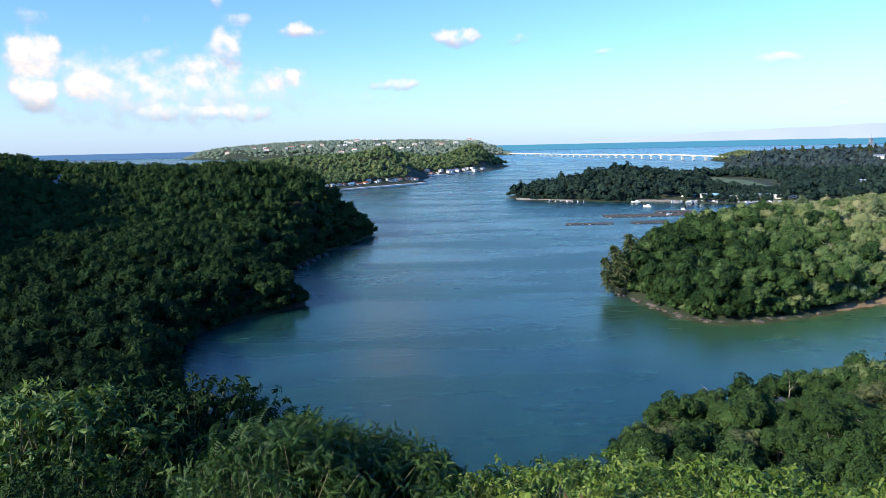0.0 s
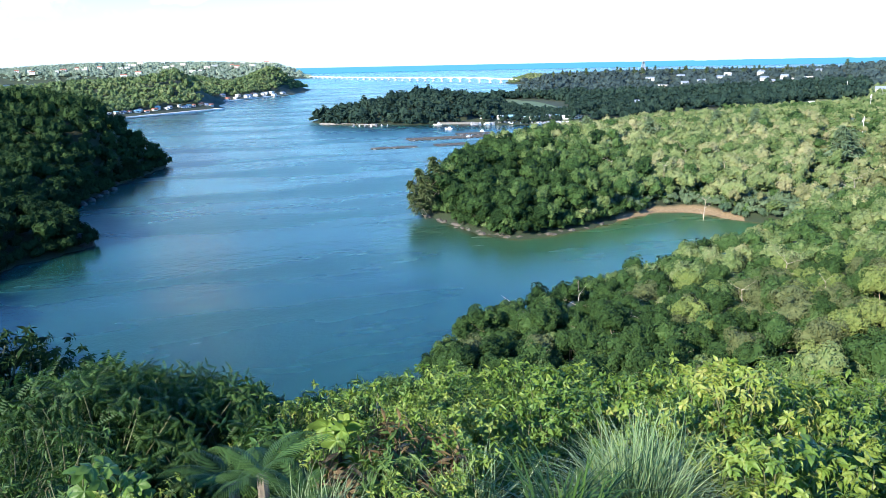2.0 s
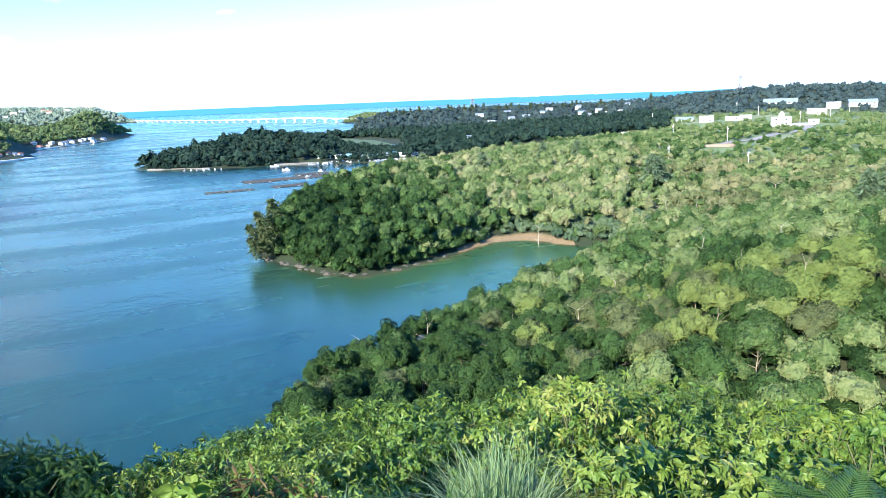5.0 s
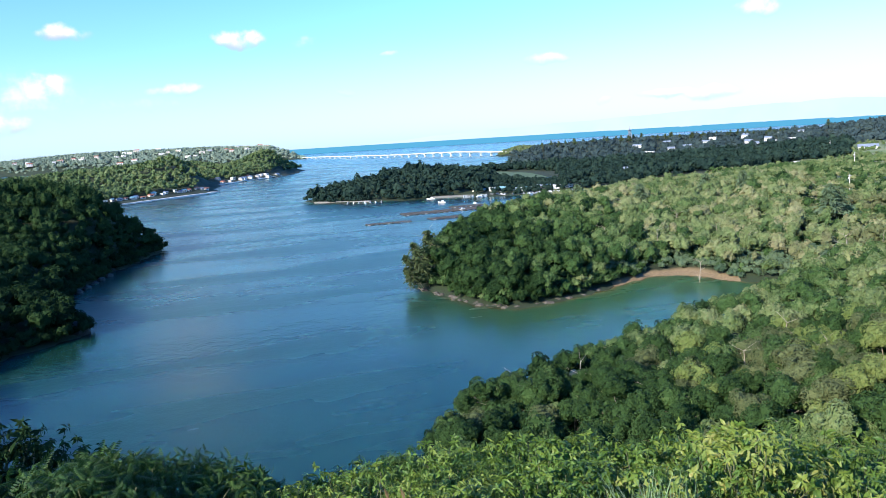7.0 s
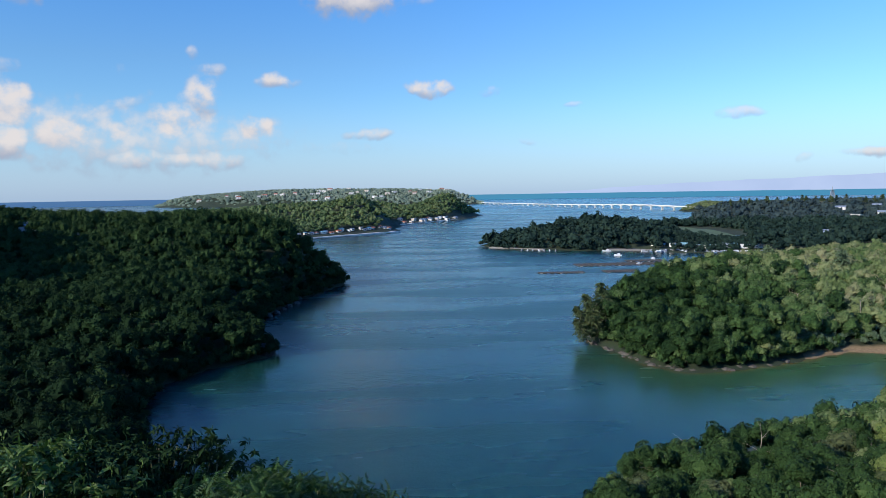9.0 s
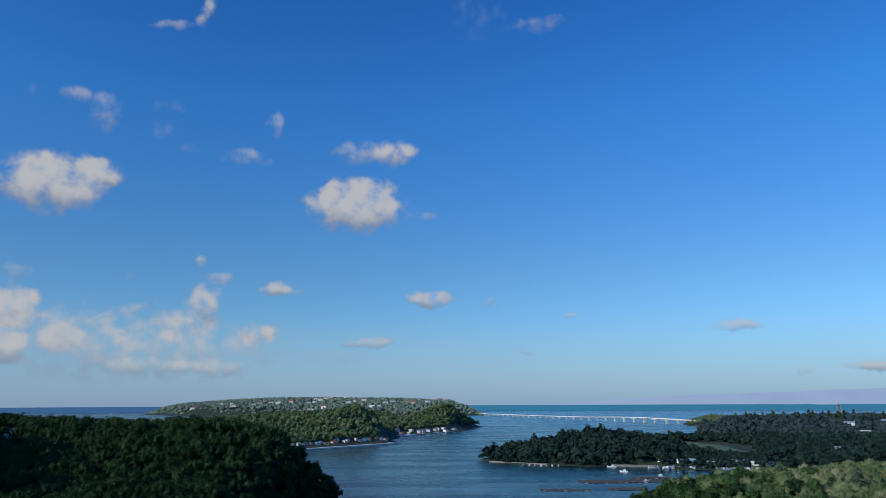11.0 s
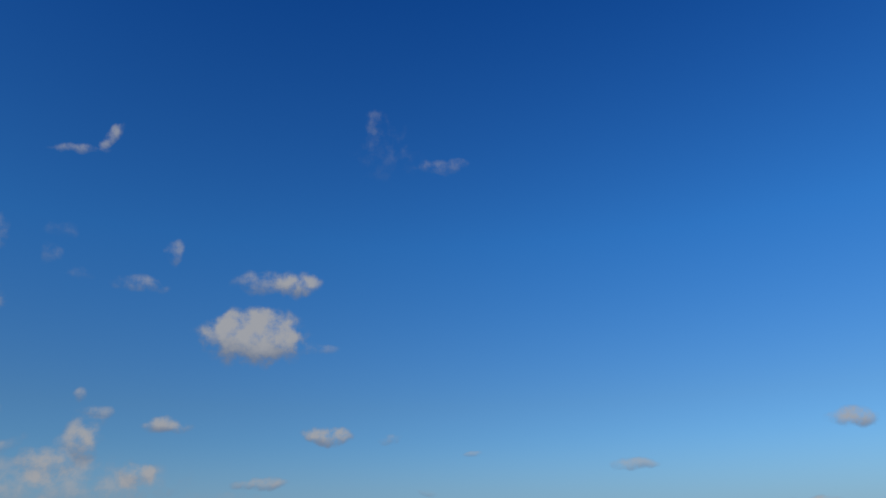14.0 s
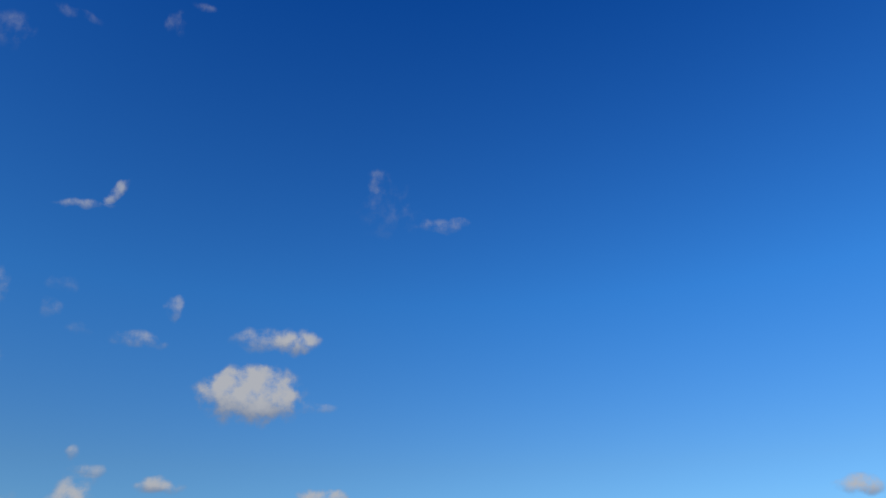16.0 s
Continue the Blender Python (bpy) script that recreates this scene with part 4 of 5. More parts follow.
grow("edge_bushes", scatter(45, 170, 130, 290, 1.9, at_edge), 1.3, 2.3, 2.2, 4.2, PLAINER, WOODS, "low bushes overhanging the water's edge", -0.36)
grow("west_edge_bushes", scatter(-90, 90, -20, 430, 2.6, at_west_edge), 1.6, 2.6, 2.4, 4.4, SOFT, SHADE_TONED_WOODS, "bushes overhanging the west shore, shade put into their leaf colours")


def at_headland_edge(x, y, d):
    a, r = bearing(x, y), np.hypot(x, y)
    return (d > 0.5) & (d < 6) & (a > 3) & (a < 17) & (r > 560) & (r < 720)


grow("headland_edge_bushes", scatter(40, 560, 210, 720, 4.0, at_headland_edge), 2.2, 3.6, 2.5, 5.0, MIDDLE, MID_WOODS, "bushes along the headland's shore, shade put into their colours")


def under_hump(x, y, d):
    a, r = bearing(x, y), np.hypot(x, y)
    return (d > 0.5) & (a > 13.5) & (a < 70) & (r > 40) & (r < 125)


# low tone paints the shade in the gaps between crowns
grow("knoll_bushes", scatter(5, 15, 150, 150, 3.4, under_hump), 1.6, 2.6, 2.0, 4.4, LEAFY, WOODS, "undergrowth between the trees of the knoll, toned dark for shaded gaps", -0.34)


# grey-green bushes behind the little beach
def behind_beach(x, y, d):
    return ((d > 2.5) & (d < 16) & (np.hypot((x - 148) / 26, (y - 212) / 20) < 1.3)) | ((d > 0.3) & (x > 146) & (x < 180) & (y > 150) & (y < 200))


grow("beach_bushes", scatter(115, 148, 185, 245, 2.6, behind_beach), 1.4, 2.4, 1.8, 3.4, PLAINER, SHORE_BUSH, "low grey-green bushes behind the small beach")
# ---- bridge ----
def bridge():
    a, b = Vector(polar(5.3, 2950)[:2]), Vector(polar(21.6, 1700)[:2])
    along = (b - a).normalized()
    across = Vector((-along.y, along.x))
    length, spans = (b - a).length, 30
    span = length / spans
    top = thing("bridge", Matrix(), "long white concrete girder bridge with many piers over the sea", "bridge")

    def deck_height(s):
        return 6.0 + 4.0 * math.exp(-((s / length - 0.80) / 0.16) ** 2) + 1.5 * (s / length)

    for i in range(spans):
        bm, rings = bmesh.new(), []
        for k in range(7):
            s = (i + k / 6) * span
            p, h = a + along * s, deck_height(s)
            deep = 1.7 + 1.5 * (2 * k / 6 - 1) ** 2 * (0.6 + 0.8 * math.exp(-((s / length - 0.80) / 0.2) ** 2))
            ring = [bm.verts.new((p.x + across.x * w, p.y + across.y * w, h + z)) for w, z in ((-5.6, 1.1), (-5.6, -0.5), (-3.2, -0.9), (-2.8, -deep), (2.8, -deep), (3.2, -0.9), (5.6, -0.5), (5.6, 1.1), (5.2, 1.1), (5.2, 0.0), (-5.2, 0.0), (-5.2, 1.1))]
            rings.append(ring)
        for r0, r1 in zip(rings, rings[1:]):
            for k in range(12):
                bm.faces.new((r0[k], r0[(k + 1) % 12], r1[(k + 1) % 12], r1[k]))
        bmesh.ops.recalc_face_normals(bm, faces=bm.faces)
        part("girder_span", bm, WHITE, top)
        if i:
            s = i * span
            p, h = a + along * s, deck_height(s)
            bm = bmesh.new()
            turn_of = math.degrees(math.atan2(along.y, along.x))
            box(bm, -0.9, -2.4, -3.0, 0.9, 2.4, h - 1.8, 0.3)
            bm.transform(pose(p.x, p.y, 0, 0, 0, turn_of))
            pier = part("pier", bm, WHITE, top)
            for name, size in (("pier_cap", (-1.2, -3.2, h - 3.4, 1.2, 3.2, h - 2.3)), ("footing", (-2.0, -3.6, -3.0, 2.0, 3.6, 0.6))):
                bm = box(bmesh.new(), *size, 0.3)
                bm.transform(pose(p.x, p.y, 0, 0, 0, turn_of))
                part(name, bm, WHITE, pier)
    return top


bridge()


# ---- quay and harbours ----
def walled_quay(name, a, b, back, high, label, material=CONCRETE):
    """A straight quay from a to b with its deck running back over the land."""
    a, b = Vector(a), Vector(b)
    along = (b - a).normalized()
    length = (b - a).length
    top = thing(name, pose(a.x, a.y, 0, 0, 0, math.degrees(math.atan2(along.y, along.x))), label, "quay", "", "structure")
    bm = bmesh.new()
    box(bm, 0, 0.6, -3, length, back, high)
    part("deck", bm, material, top)
    bm = bmesh.new()
    box(bm, -0.3, -0.2, -3, length + 0.3, 0.6, high + 0.25, 0.08)
    part("sea_wall", bm, material, top)
    return top


walled_quay("port_quay", (-150, 778), (-17, 930), 26, 1.6, "long pale concrete quay below a wooded hill")
walled_quay("harbour_quay", (160, 594), (196, 582), 12, 1.1, "low concrete harbour wall", GREY_CONCRETE)
walled_quay("basin_quay", (196, 580), (275, 546), 24, 1.2, "pale concrete boat basin apron", GREY_CONCRETE)
walled_quay("headland_sea_wall", (66, 643), (108, 609), 6, 1.0, "low concrete sea wall along the dark headland", GREY_CONCRETE)
walled_quay("far_port_quay", (-16, 1140), (84, 1322), 20, 1.4, "pale quay of the far fishing port")


def building(name, x, y, turn_by, wide, deep, high, wall, roof, label, floors=1, tower=False, group=""):
    """A house on the ground: walls, windows, and a flat roof, or a pitched one where the roofing is of sheets or clay."""
    at = seat(x, y)
    top = thing(name, pose(at[0], at[1], max(at[2], 1.0) - 0.4, 0, 0, turn_by), label, "building", group)
    bm = bmesh.new()
    box(bm, -wide / 2, -deep / 2, -1.5, wide / 2, deep / 2, high, 0.05)
    body = part("wall", bm, wall, top)
    bm = bmesh.new()
    if roof in (GREY_ROOF, RED_ROOF, BLUE_ROOF):
        lines = [[bm.verts.new((sx * (wide / 2 + 0.5), yy, zz)) for yy, zz in ((-deep / 2 - 0.6, high - 0.1), (0, high + deep * 0.28), (deep / 2 + 0.6, high - 0.1), (deep / 2 + 0.6, high - 0.35), (-deep / 2 - 0.6, high - 0.35))] for sx in (-1, 1)]
        for k in range(5):
            bm.faces.new((lines[0][k], lines[0][(k + 1) % 5], lines[1][(k + 1) % 5], lines[1][k]))
        bm.faces.new(lines[0])
        bm.faces.new(lines[1])
        bmesh.ops.recalc_face_normals(bm, faces=bm.faces)
    else:
        box(bm, -wide / 2 - 0.35, -deep / 2 - 0.35, high, wide / 2 + 0.35, deep / 2 + 0.35, high + 0.35, 0.06)
    part("roof", bm, roof, top)
    if tower:
        bm = bmesh.new()
        box(bm, -wide * 0.12, -deep * 0.1, high + 0.35, wide * 0.16, deep * 0.25, high + 3.4, 0.06)
        stairs = part("stair_tower", bm, wall, top)
        bm = bmesh.new()
        tube(bm, (0.4, 0.4, high + 3.4), (0.4, 0.4, high + 5.2), 1.3, 1.3, 14)
        part("water_tank", bm, wall, stairs)
    count = max(1, int(wide / 6.5))
    for f in range(floors):
        z = high / floors * f + high / floors * 0.35
        for i in range(count):
            cx = -wide / 2 + wide * (i + 0.5) / count
            bm = bmesh.new()
            box(bm, cx - 1.1, -deep / 2 - 0.06, z, cx + 1.1, -deep / 2 + 0.1, z + min(1.2, high / floors * 0.4))
            part("window", bm, GLASS, top)
    return top


# houses on the east slope
building("white_house", 606, 465, -50, 17, 12, 7.5, WHITE, WHITE, "white two-storey concrete house with a roof tank", 2, True)
building("house", 627, 446, -55, 9, 8, 4.0, WHITE, WHITE, "small white annexe beside the white house")
building("house", 756, 535, -52, 20, 11, 6.0, CREAM, CREAM, "cream flat-roofed house on the slope", 2)
building("house", 824, 562, -50, 15, 10, 7.5, WHITE, WHITE, "white gabled house near the ridge", 2)
building("house", 858, 548, -50, 30, 12, 6.0, WHITE, GREY_ROOF, "long white building with a grey roof", 2)
building("house", 612, 560, -45, 14, 10, 6.0, WHITE, WHITE, "white flat-roofed house among trees", 2)
building("house", 648, 552, -48, 22, 10, 4.0, WHITE, WHITE, "low white house with a terrace")
building("house", 672, 560, -48, 12, 9, 4.2, CREAM, WHITE, "low cream house beside a field")
building("house", 590, 622, -43, 14, 9, 4.0, WHITE, WHITE, "low white farm building")
building("house", 622, 600, -43, 18, 9, 4.0, WHITE, GREY_ROOF, "low white barn with a grey roof")
building("long_hall", 839, 646, -52, 40, 16, 2.6, CREAM, GREY_ROOF, "long hall with a wide grey sheet roof")
g = np.random.default_rng(21)
for x, y in ((718, 900), (735, 880), (700, 860), (690, 828), (745, 845), (716, 835), (525, 850), (540, 840), (374, 645), (388, 640), (362, 648), (467, 517), (560, 905), (610, 930), (480, 1010), (800, 930), (690, 960), (720, 985), (760, 960), (655, 1010), (815, 905), (780, 985), (845, 1010), (870, 960), (600, 1005), (640, 935)):
    building("village_house", x, y, -40 + g.normal() * 15, g.uniform(7, 13), g.uniform(6, 8), g.uniform(3.2, 5.5), (WHITE, CREAM)[g.integers(2)], (WHITE, GREY_ROOF, GREY_ROOF)[g.integers(3)], "small village house on the wooded plain", 1, False, "plain village")
building("house", -213, 411, 25, 9, 7, 3.2, WHITE, GREY_ROOF, "pale house roof among dark trees on the hill")
building("house", -238, 393, 25, 8, 7, 2.8, WHITE, GREY_ROOF, "low grey roof among dark trees")
building("house", -181, 412, 20, 10, 5, 1.6, CREAM, CREAM, "low pale wall among dark trees")
# sheds along the port quay
for i in range(22):
    s = i / 21
    x, y = -146 + 122 * s + g.normal() * 1.5, 790 + 138 * s + 10 + g.normal() * 3
    building("quay_shed", x - 9, y + 10, 49 + g.normal() * 6, g.uniform(3, 7), g.uniform(3, 5), g.uniform(1.4, 3.2), (WHITE, CREAM, WHITE)[g.integers(3)], (WHITE, BLUE_ROOF, RED_ROOF, GREY_ROOF)[g.integers(4)], "small shed on the port quay", 1, False, "quay sheds")
for i in range(14):
    s = i / 13
    building("port_house", -10 + 95 * s + g.normal() * 6 - 12, 1160 + 160 * s + g.normal() * 8 + 6, 60 + g.normal() * 10, g.uniform(5, 9), g.uniform(5, 7), g.uniform(2.4, 4.0), (WHITE, CREAM)[g.integers(2)], (WHITE, RED_ROOF, GREY_ROOF)[g.integers(3)], "pale house of the far fishing port", 1, False, "port houses")
# the far island's white houses
for i in range(48):
    t, r = g.uniform(-17.5, 3.6), g.uniform(3120, 3420)
    x, y, _ = polar(t, r)
    at = seat(x, y)
    if at[2] > 8:
        building("island_house", x, y, g.uniform(-20, 20), g.uniform(12, 26), g.uniform(9, 12), g.uniform(7, 11), (WHITE, CREAM, WHITE)[g.integers(3)], (WHITE, WHITE, RED_ROOF)[g.integers(3)], "white house on the far island", 2, False, "island houses")


# ---- masts and poles ----
def lattice_tower(x, y, high, label):
    at = seat(x, y)
    top = thing("lattice_tower", pose(*at), label, "tower")
    for sx in (-1, 1):
        for sy in (-1, 1):
            part("leg", tube(bmesh.new(), (sx * 3.2, sy * 3.2, -1), (sx * 1.5, sy * 1.5, high), 0.45, 0.35, 6), STEEL, top)
    bm = bmesh.new()
    for i in range(7):
        z0, z1 = high * i / 7, high * (i + 1) / 7
        w0, w1 = 3.2 - 1.7 * i / 7, 3.2 - 1.7 * (i + 1) / 7
        for k in range(4):
            c = ((-1, -1), (1, -1), (1, 1), (-1, 1))
            (ax, ay), (bx, by) = c[k], c[(k + 1) % 4]
            tube(bm, (ax * w0, ay * w0, z0), (bx * w1, by * w1, z1), 0.2, 0.2, 4)
            tube(bm, (bx * w0, by * w0, z0), (ax * w1, ay * w1, z1), 0.2, 0.2, 4)
    part("bracing", bm, STEEL, top)
    bm = bmesh.new()
    box(bm, -3, -3, high, 3, 3, high + 0.6)
    part("platform", bm, STEEL, top)
    part("aerial", tube(bmesh.new(), (0, 0, high), (0, 0, high + 7), 0.4, 0.15, 6), STEEL, top)
    return top


lattice_tower(*polar(30.3, 1290)[:2], 19, "dark steel lattice tower above the plain")
lattice_tower(*polar(49.7, 1240)[:2], 24, "thin lattice mast on the wooded ridge")

first = None
for x, y, high in ((411, 357, 11), (499, 390, 11), (444, 440, 10), (749, 638, 13), (708, 573, 11), (719, 493, 12), (802, 527, 12), (611, 638, 10), (560, 430, 11), (640, 470, 11), (300, 300, 10), (318, 262, 9)):
    at = seat(x, y)
    if first is None:
        first = thing("utility_pole", pose(*at), "grey concrete utility pole with a crossarm", "pole", "utility poles")
        part("shaft", tube(bmesh.new(), (0, 0, -1), (0, 0, 11), 0.22, 0.15, 8), POLE_GREY, first)
        part("crossarm", box(bmesh.new(), -1.1, -0.08, 10.0, 1.1, 0.08, 10.2), STEEL, first)
        part("transformer", tube(bmesh.new(), (0.45, 0, 8.4), (0.45, 0, 9.4), 0.32, 0.32, 10), POLE_GREY, first)
    else:
        copy_thing(first, pose(*at, 0, 0, g.uniform(0, 180)))


# ---- fields and road on the east slope ----
def draped(name, x, y, w, h, turn_by, material, label, category, lift=0.25):
    """A patch of ground laid over the slope."""
    nu, nv = 14, 8
    u, v = np.meshgrid(np.linspace(-1, 1, nu), np.linspace(-1, 1, nv), indexing="ij")
    c, s = math.cos(radians(turn_by)), math.sin(radians(turn_by))
    fx, fy = u * w * (1 - 0.12 * v * v), v * h * (1 - 0.15 * u * u)
    px, py = x + fx * c - fy * s, y + fx * s + fy * c
    i, j = np.meshgrid(np.arange(nu - 1), np.arange(nv - 1), indexing="ij")
    f = np.stack([i * nv + j, (i + 1) * nv + j, (i + 1) * nv + j + 1, i * nv + j + 1], -1).reshape(-1, 4)
    z = land(px.ravel(), py.ravel())[0] + lift
    return tagged(new(name, quick_mesh(name, np.stack([px.ravel(), py.ravel(), z], -1), f, material)), label, category, "", "structure")


def lane(points, half, material, label):
    """A narrow road laid along points of the plan."""
    left = []
    for k, (x, y) in enumerate(points):
        (ax, ay), (bx, by) = points[max(k - 1, 0)], points[min(k + 1, len(points) - 1)]
        size = math.hypot(bx - ax, by - ay)
        nx, ny = -(by - ay) / size * half, (bx - ax) / size * half
        for s in (-1, 0, 1):
            left.append((x + s * nx, y + s * ny))
    p = np.array(left)
    v = np.stack([p[:, 0], p[:, 1], land(p[:, 0], p[:, 1])[0] + 0.4], -1)
    f = [(3 * k + c, 3 * k + 3 + c, 3 * k + 4 + c, 3 * k + 1 + c) for k in range(len(points) - 1) for c in (0, 1)]
    return tagged(new("road", quick_mesh("road", v, np.array(f), material)), label, "road", "", "structure")


draped("bare_field", 386, 339, 11, 8, -40, EARTH, "bare orange earth clearing on the slope", "field")
lane([(392, 346), (405, 347), (418, 349), (436, 355), (455, 363), (480, 372), (504, 382), (550, 405), (598, 430), (622, 448)], 3.6, ASPHALT, "pale narrow road across the slope")
draped("green_field", 308, 800, 29, 86, 0, FIELD, "mown green field behind the dark headland", "field", 0.5)
draped("yard", 606, 462, 26, 22, -40, CREAM, "pale paved yard round the white house", "yard", 0.3)


# ---- boats and rafts ----
def boat(x, y, turn_by, length, label, group="moored boats", paint=None):
    paint = paint or HULL
    top = thing("fishing_boat", pose(x, y, 0, 0, 0, turn_by), label, "boat", group)
    bm, rings = bmesh.new(), []
    for s, w, keel, sheer in ((-0.5, 0.8, -0.2, 0.8), (-0.2, 1.0, -0.35, 0.75), (0.15, 0.95, -0.35, 0.85), (0.38, 0.55, -0.25, 1.1), (0.5, 0.06, 0.2, 1.4)):
        half = w * length * 0.15
        rings.append([bm.verts.new((s * length, yy, zz)) for yy, zz in ((-half, sheer), (-half * 0.75, keel * 0.4), (0, keel), (half * 0.75, keel * 0.4), (half, sheer))])
    for r0, r1 in zip(rings, rings[1:]):
        for k in range(4):
            bm.faces.new((r0[k], r0[k + 1], r1[k + 1], r1[k]))
        bm.faces.new((r0[0], r1[0], r1[4], r0[4]))
    bm.faces.new(rings[0])
    bmesh.ops.recalc_face_normals(bm, faces=bm.faces)
    part("hull", bm, paint, top)
    bm = bmesh.new()
    box(bm, -0.28 * length, -0.09 * length, 0.7, 0.05 * length, 0.09 * length, 0.9 + 0.16 * length, 0.1)
    cabin = part("cabin", bm, paint if paint is GREY_HULL else HULL, top)
    bm = bmesh.new()
    box(bm, 0.045 * length, -0.075 * length, 0.8 + 0.07 * length, 0.056 * length, 0.075 * length, 0.85 + 0.14 * length)
    part("windscreen", bm, GLASS, cabin)
    part("mast", tube(bmesh.new(), (-0.1 * length, 0, 0.8 + 0.15 * length), (-0.1 * length, 0, 0.45 * length), 0.07, 0.04, 5), STEEL, cabin)
    return top


boat(156, 586, 170, 7.0, "white fishing boat moored off the sea wall")
boat(154, 546, 150, 6.0, "white fishing boat lying in the bay")
boat(169, 510, 95, 6.5, "white fishing boat beside the rafts")
boat(150, 480, 20, 4.5, "small white skiff in the bay")
boat(172, 478, 160, 6.0, "small work boat tied to the rafts")
for i in range(64):
    s = i / 63
    boat(186 + 82 * s + g.normal() * 2.5, 576 - 32 * s + g.normal() * 3.0, g.uniform(0, 360), g.uniform(4.2, 7.0), "small fishing boat in the crowded harbour basin", "harbour boats", (GREY_HULL, HULL, BLUE_HULL, GREY_HULL)[i % 4])
for i in range(7):
    boat(90 + 26 * i / 6, 606 - 8 * i / 6 + g.normal(), 75 + g.normal() * 10, g.uniform(3.2, 4.5), "small skiff moored along the headland", "headland skiffs", (GREY_HULL, HULL)[i % 2])


def raft(x, y, turn_by, cells, rows_of, cell, label):
    """A floating frame of timbers in cells, with floats along it."""
    top = thing("fish_farm_raft", pose(x, y, 0, 0, 0, turn_by), label, "raft")
    for j in range(rows_of + 1):
        bm = bmesh.new()
        box(bm, 0, j * cell - 0.45, 0.15, cells * cell, j * cell + 0.45, 0.55, 0.05)
        part("walkway", bm, RAFT_WOOD, top)
    for i in range(cells + 1):
        bm = bmesh.new()
        box(bm, i * cell - 0.35, 0, 0.1, i * cell + 0.35, rows_of * cell, 0.5, 0.05)
        part("crossbeam", bm, RAFT_WOOD, top)
    for i in range(cells):
        for j in range(rows_of + 1):
            part("float_drum", tube(bmesh.new(), (i * cell + 0.8, j * cell, 0.05), (i * cell + 2.4, j * cell, 0.05), 0.45, 0.45, 8), FLOAT_BLUE if (i + j) % 3 else HULL, top)
    for i in range(0, cells + 1, 2):
        part("post", tube(bmesh.new(), (i * cell, 0, 0.4), (i * cell, 0, 1.7), 0.09, 0.09, 5), RAFT_WOOD, top)
    return top


raft(75, 437, -2, 7, 1, 4.0, "long narrow dark fish-farm raft with floats")
raft(116, 436, 4, 5, 2, 4.2, "small dark fish-farm raft beside the long one")
raft(108, 474, 3, 14, 3, 4.3, "wide fish-farm raft of many netted cells")
raft(148, 498, 2, 6, 2, 4.2, "far fish-farm raft of netted cells")


# ---- shore rocks ----
def boulder(name, at, size, seed, material, label, squash=0.6):
    bm = bmesh.new()
    bmesh.ops.create_icosphere(bm, subdivisions=3, radius=1.0)
    for v in bm.verts:
        p = v.co.copy()
        v.co *= 1 + 0.35 * noise.noise(p * 1.3 + Vector((seed, 0, 0))) + 0.16 * noise.noise(p * 3.7 + Vector((0, seed, 0))) + 0.07 * noise.noise(p * 9.0)
        v.co.z *= squash
    bm.transform(Matrix.Diagonal((size, size * 0.8, size, 1)))
    data = bpy.data.meshes.new(name)
    bm.to_mesh(data)
    bm.free()
    data.materials.append(material)
    ob = new(name, data)
    ob.matrix_basis = pose(*at, 0, 0, seed * 57)
    return tagged(ob, label, "rock")


boulder("sea_rock", (-47, 227, 1.0), 3.2, 3, DARK_ROCK, "dark overhanging limestone rock at the water's edge", 0.9)
boulder("sea_rock", (-51, 229, 2.0), 3.6, 4, DARK_ROCK, "dark limestone rock below the trees", 1.0)
EDGE = [(59, 236), (61, 222), (66, 206), (73, 196), (78, 195), (86, 195), (97, 199), (109, 205)]
for (ax, ay), (bx, by) in zip(EDGE, EDGE[1:]):
    for k in range(7):
        s = (k + g.uniform(0, 0.8)) / 7
        boulder("shore_rock", (ax + (bx - ax) * s + g.normal() * 0.7, ay + (by - ay) * s + g.normal() * 0.7, 0.0), g.uniform(0.7, 1.5), g.uniform(0, 20), ROCK, "pale undercut limestone rock along the waterline", 0.42)
for k in range(14):
    s = k / 13
    boulder("shore_rock", (-60 + 18 * math.sin(s * 5) * 0.3 + g.normal(), 300 + 112 * s, 0.3), g.uniform(1.2, 2.2), g.uniform(0, 20), DARK_ROCK, "dark limestone rock along the shaded shore", 0.6)


# sheds and stacked gear behind the harbour basin
for i in range(16):
    s = i / 15
    building("harbour_shed", 196 + 78 * s + g.normal() * 3, 592 - 34 * s + g.normal() * 3, -23 + g.normal() * 8, g.uniform(3, 7), g.uniform(3, 5), g.uniform(1.6, 3.0), (WHITE, CREAM, CONCRETE)[g.integers(3)], (GREY_ROOF, BLUE_ROOF, WHITE)[g.integers(3)], "small shed behind the harbour basin", 1, False, "harbour sheds")
# ---- plants of the foreground ----
def leaf_rows(length, width, fold=0.25, droop=0.3, heart=0.0, steps=4):
    """One leaf along +x from its stalk: corners (steps*2 faces, 4, 3)."""
    xs = np.linspace(0, 1, steps + 1)
    half = width * np.sin(np.pi * np.clip(xs * 0.94 + 0.06, 0, 1) ** (0.75 - 0.25 * heart)) ** 0.9 * 0.5
    half[-1] = 0.01 * width
    zs = -droop * length * xs ** 2
    mid = np.stack([xs * length, 0 * xs, zs], -1)
    left = np.stack([xs * length - heart * 0.12 * length * (xs == 0), half, zs + fold * half], -1)
    right = left * (1, -1, 1)
    out = []
    for i in range(steps):
        out.append([mid[i], mid[i + 1], left[i + 1], left[i]])
        out.append([right[i], right[i + 1], mid[i + 1], mid[i]])
    return np.array(out)


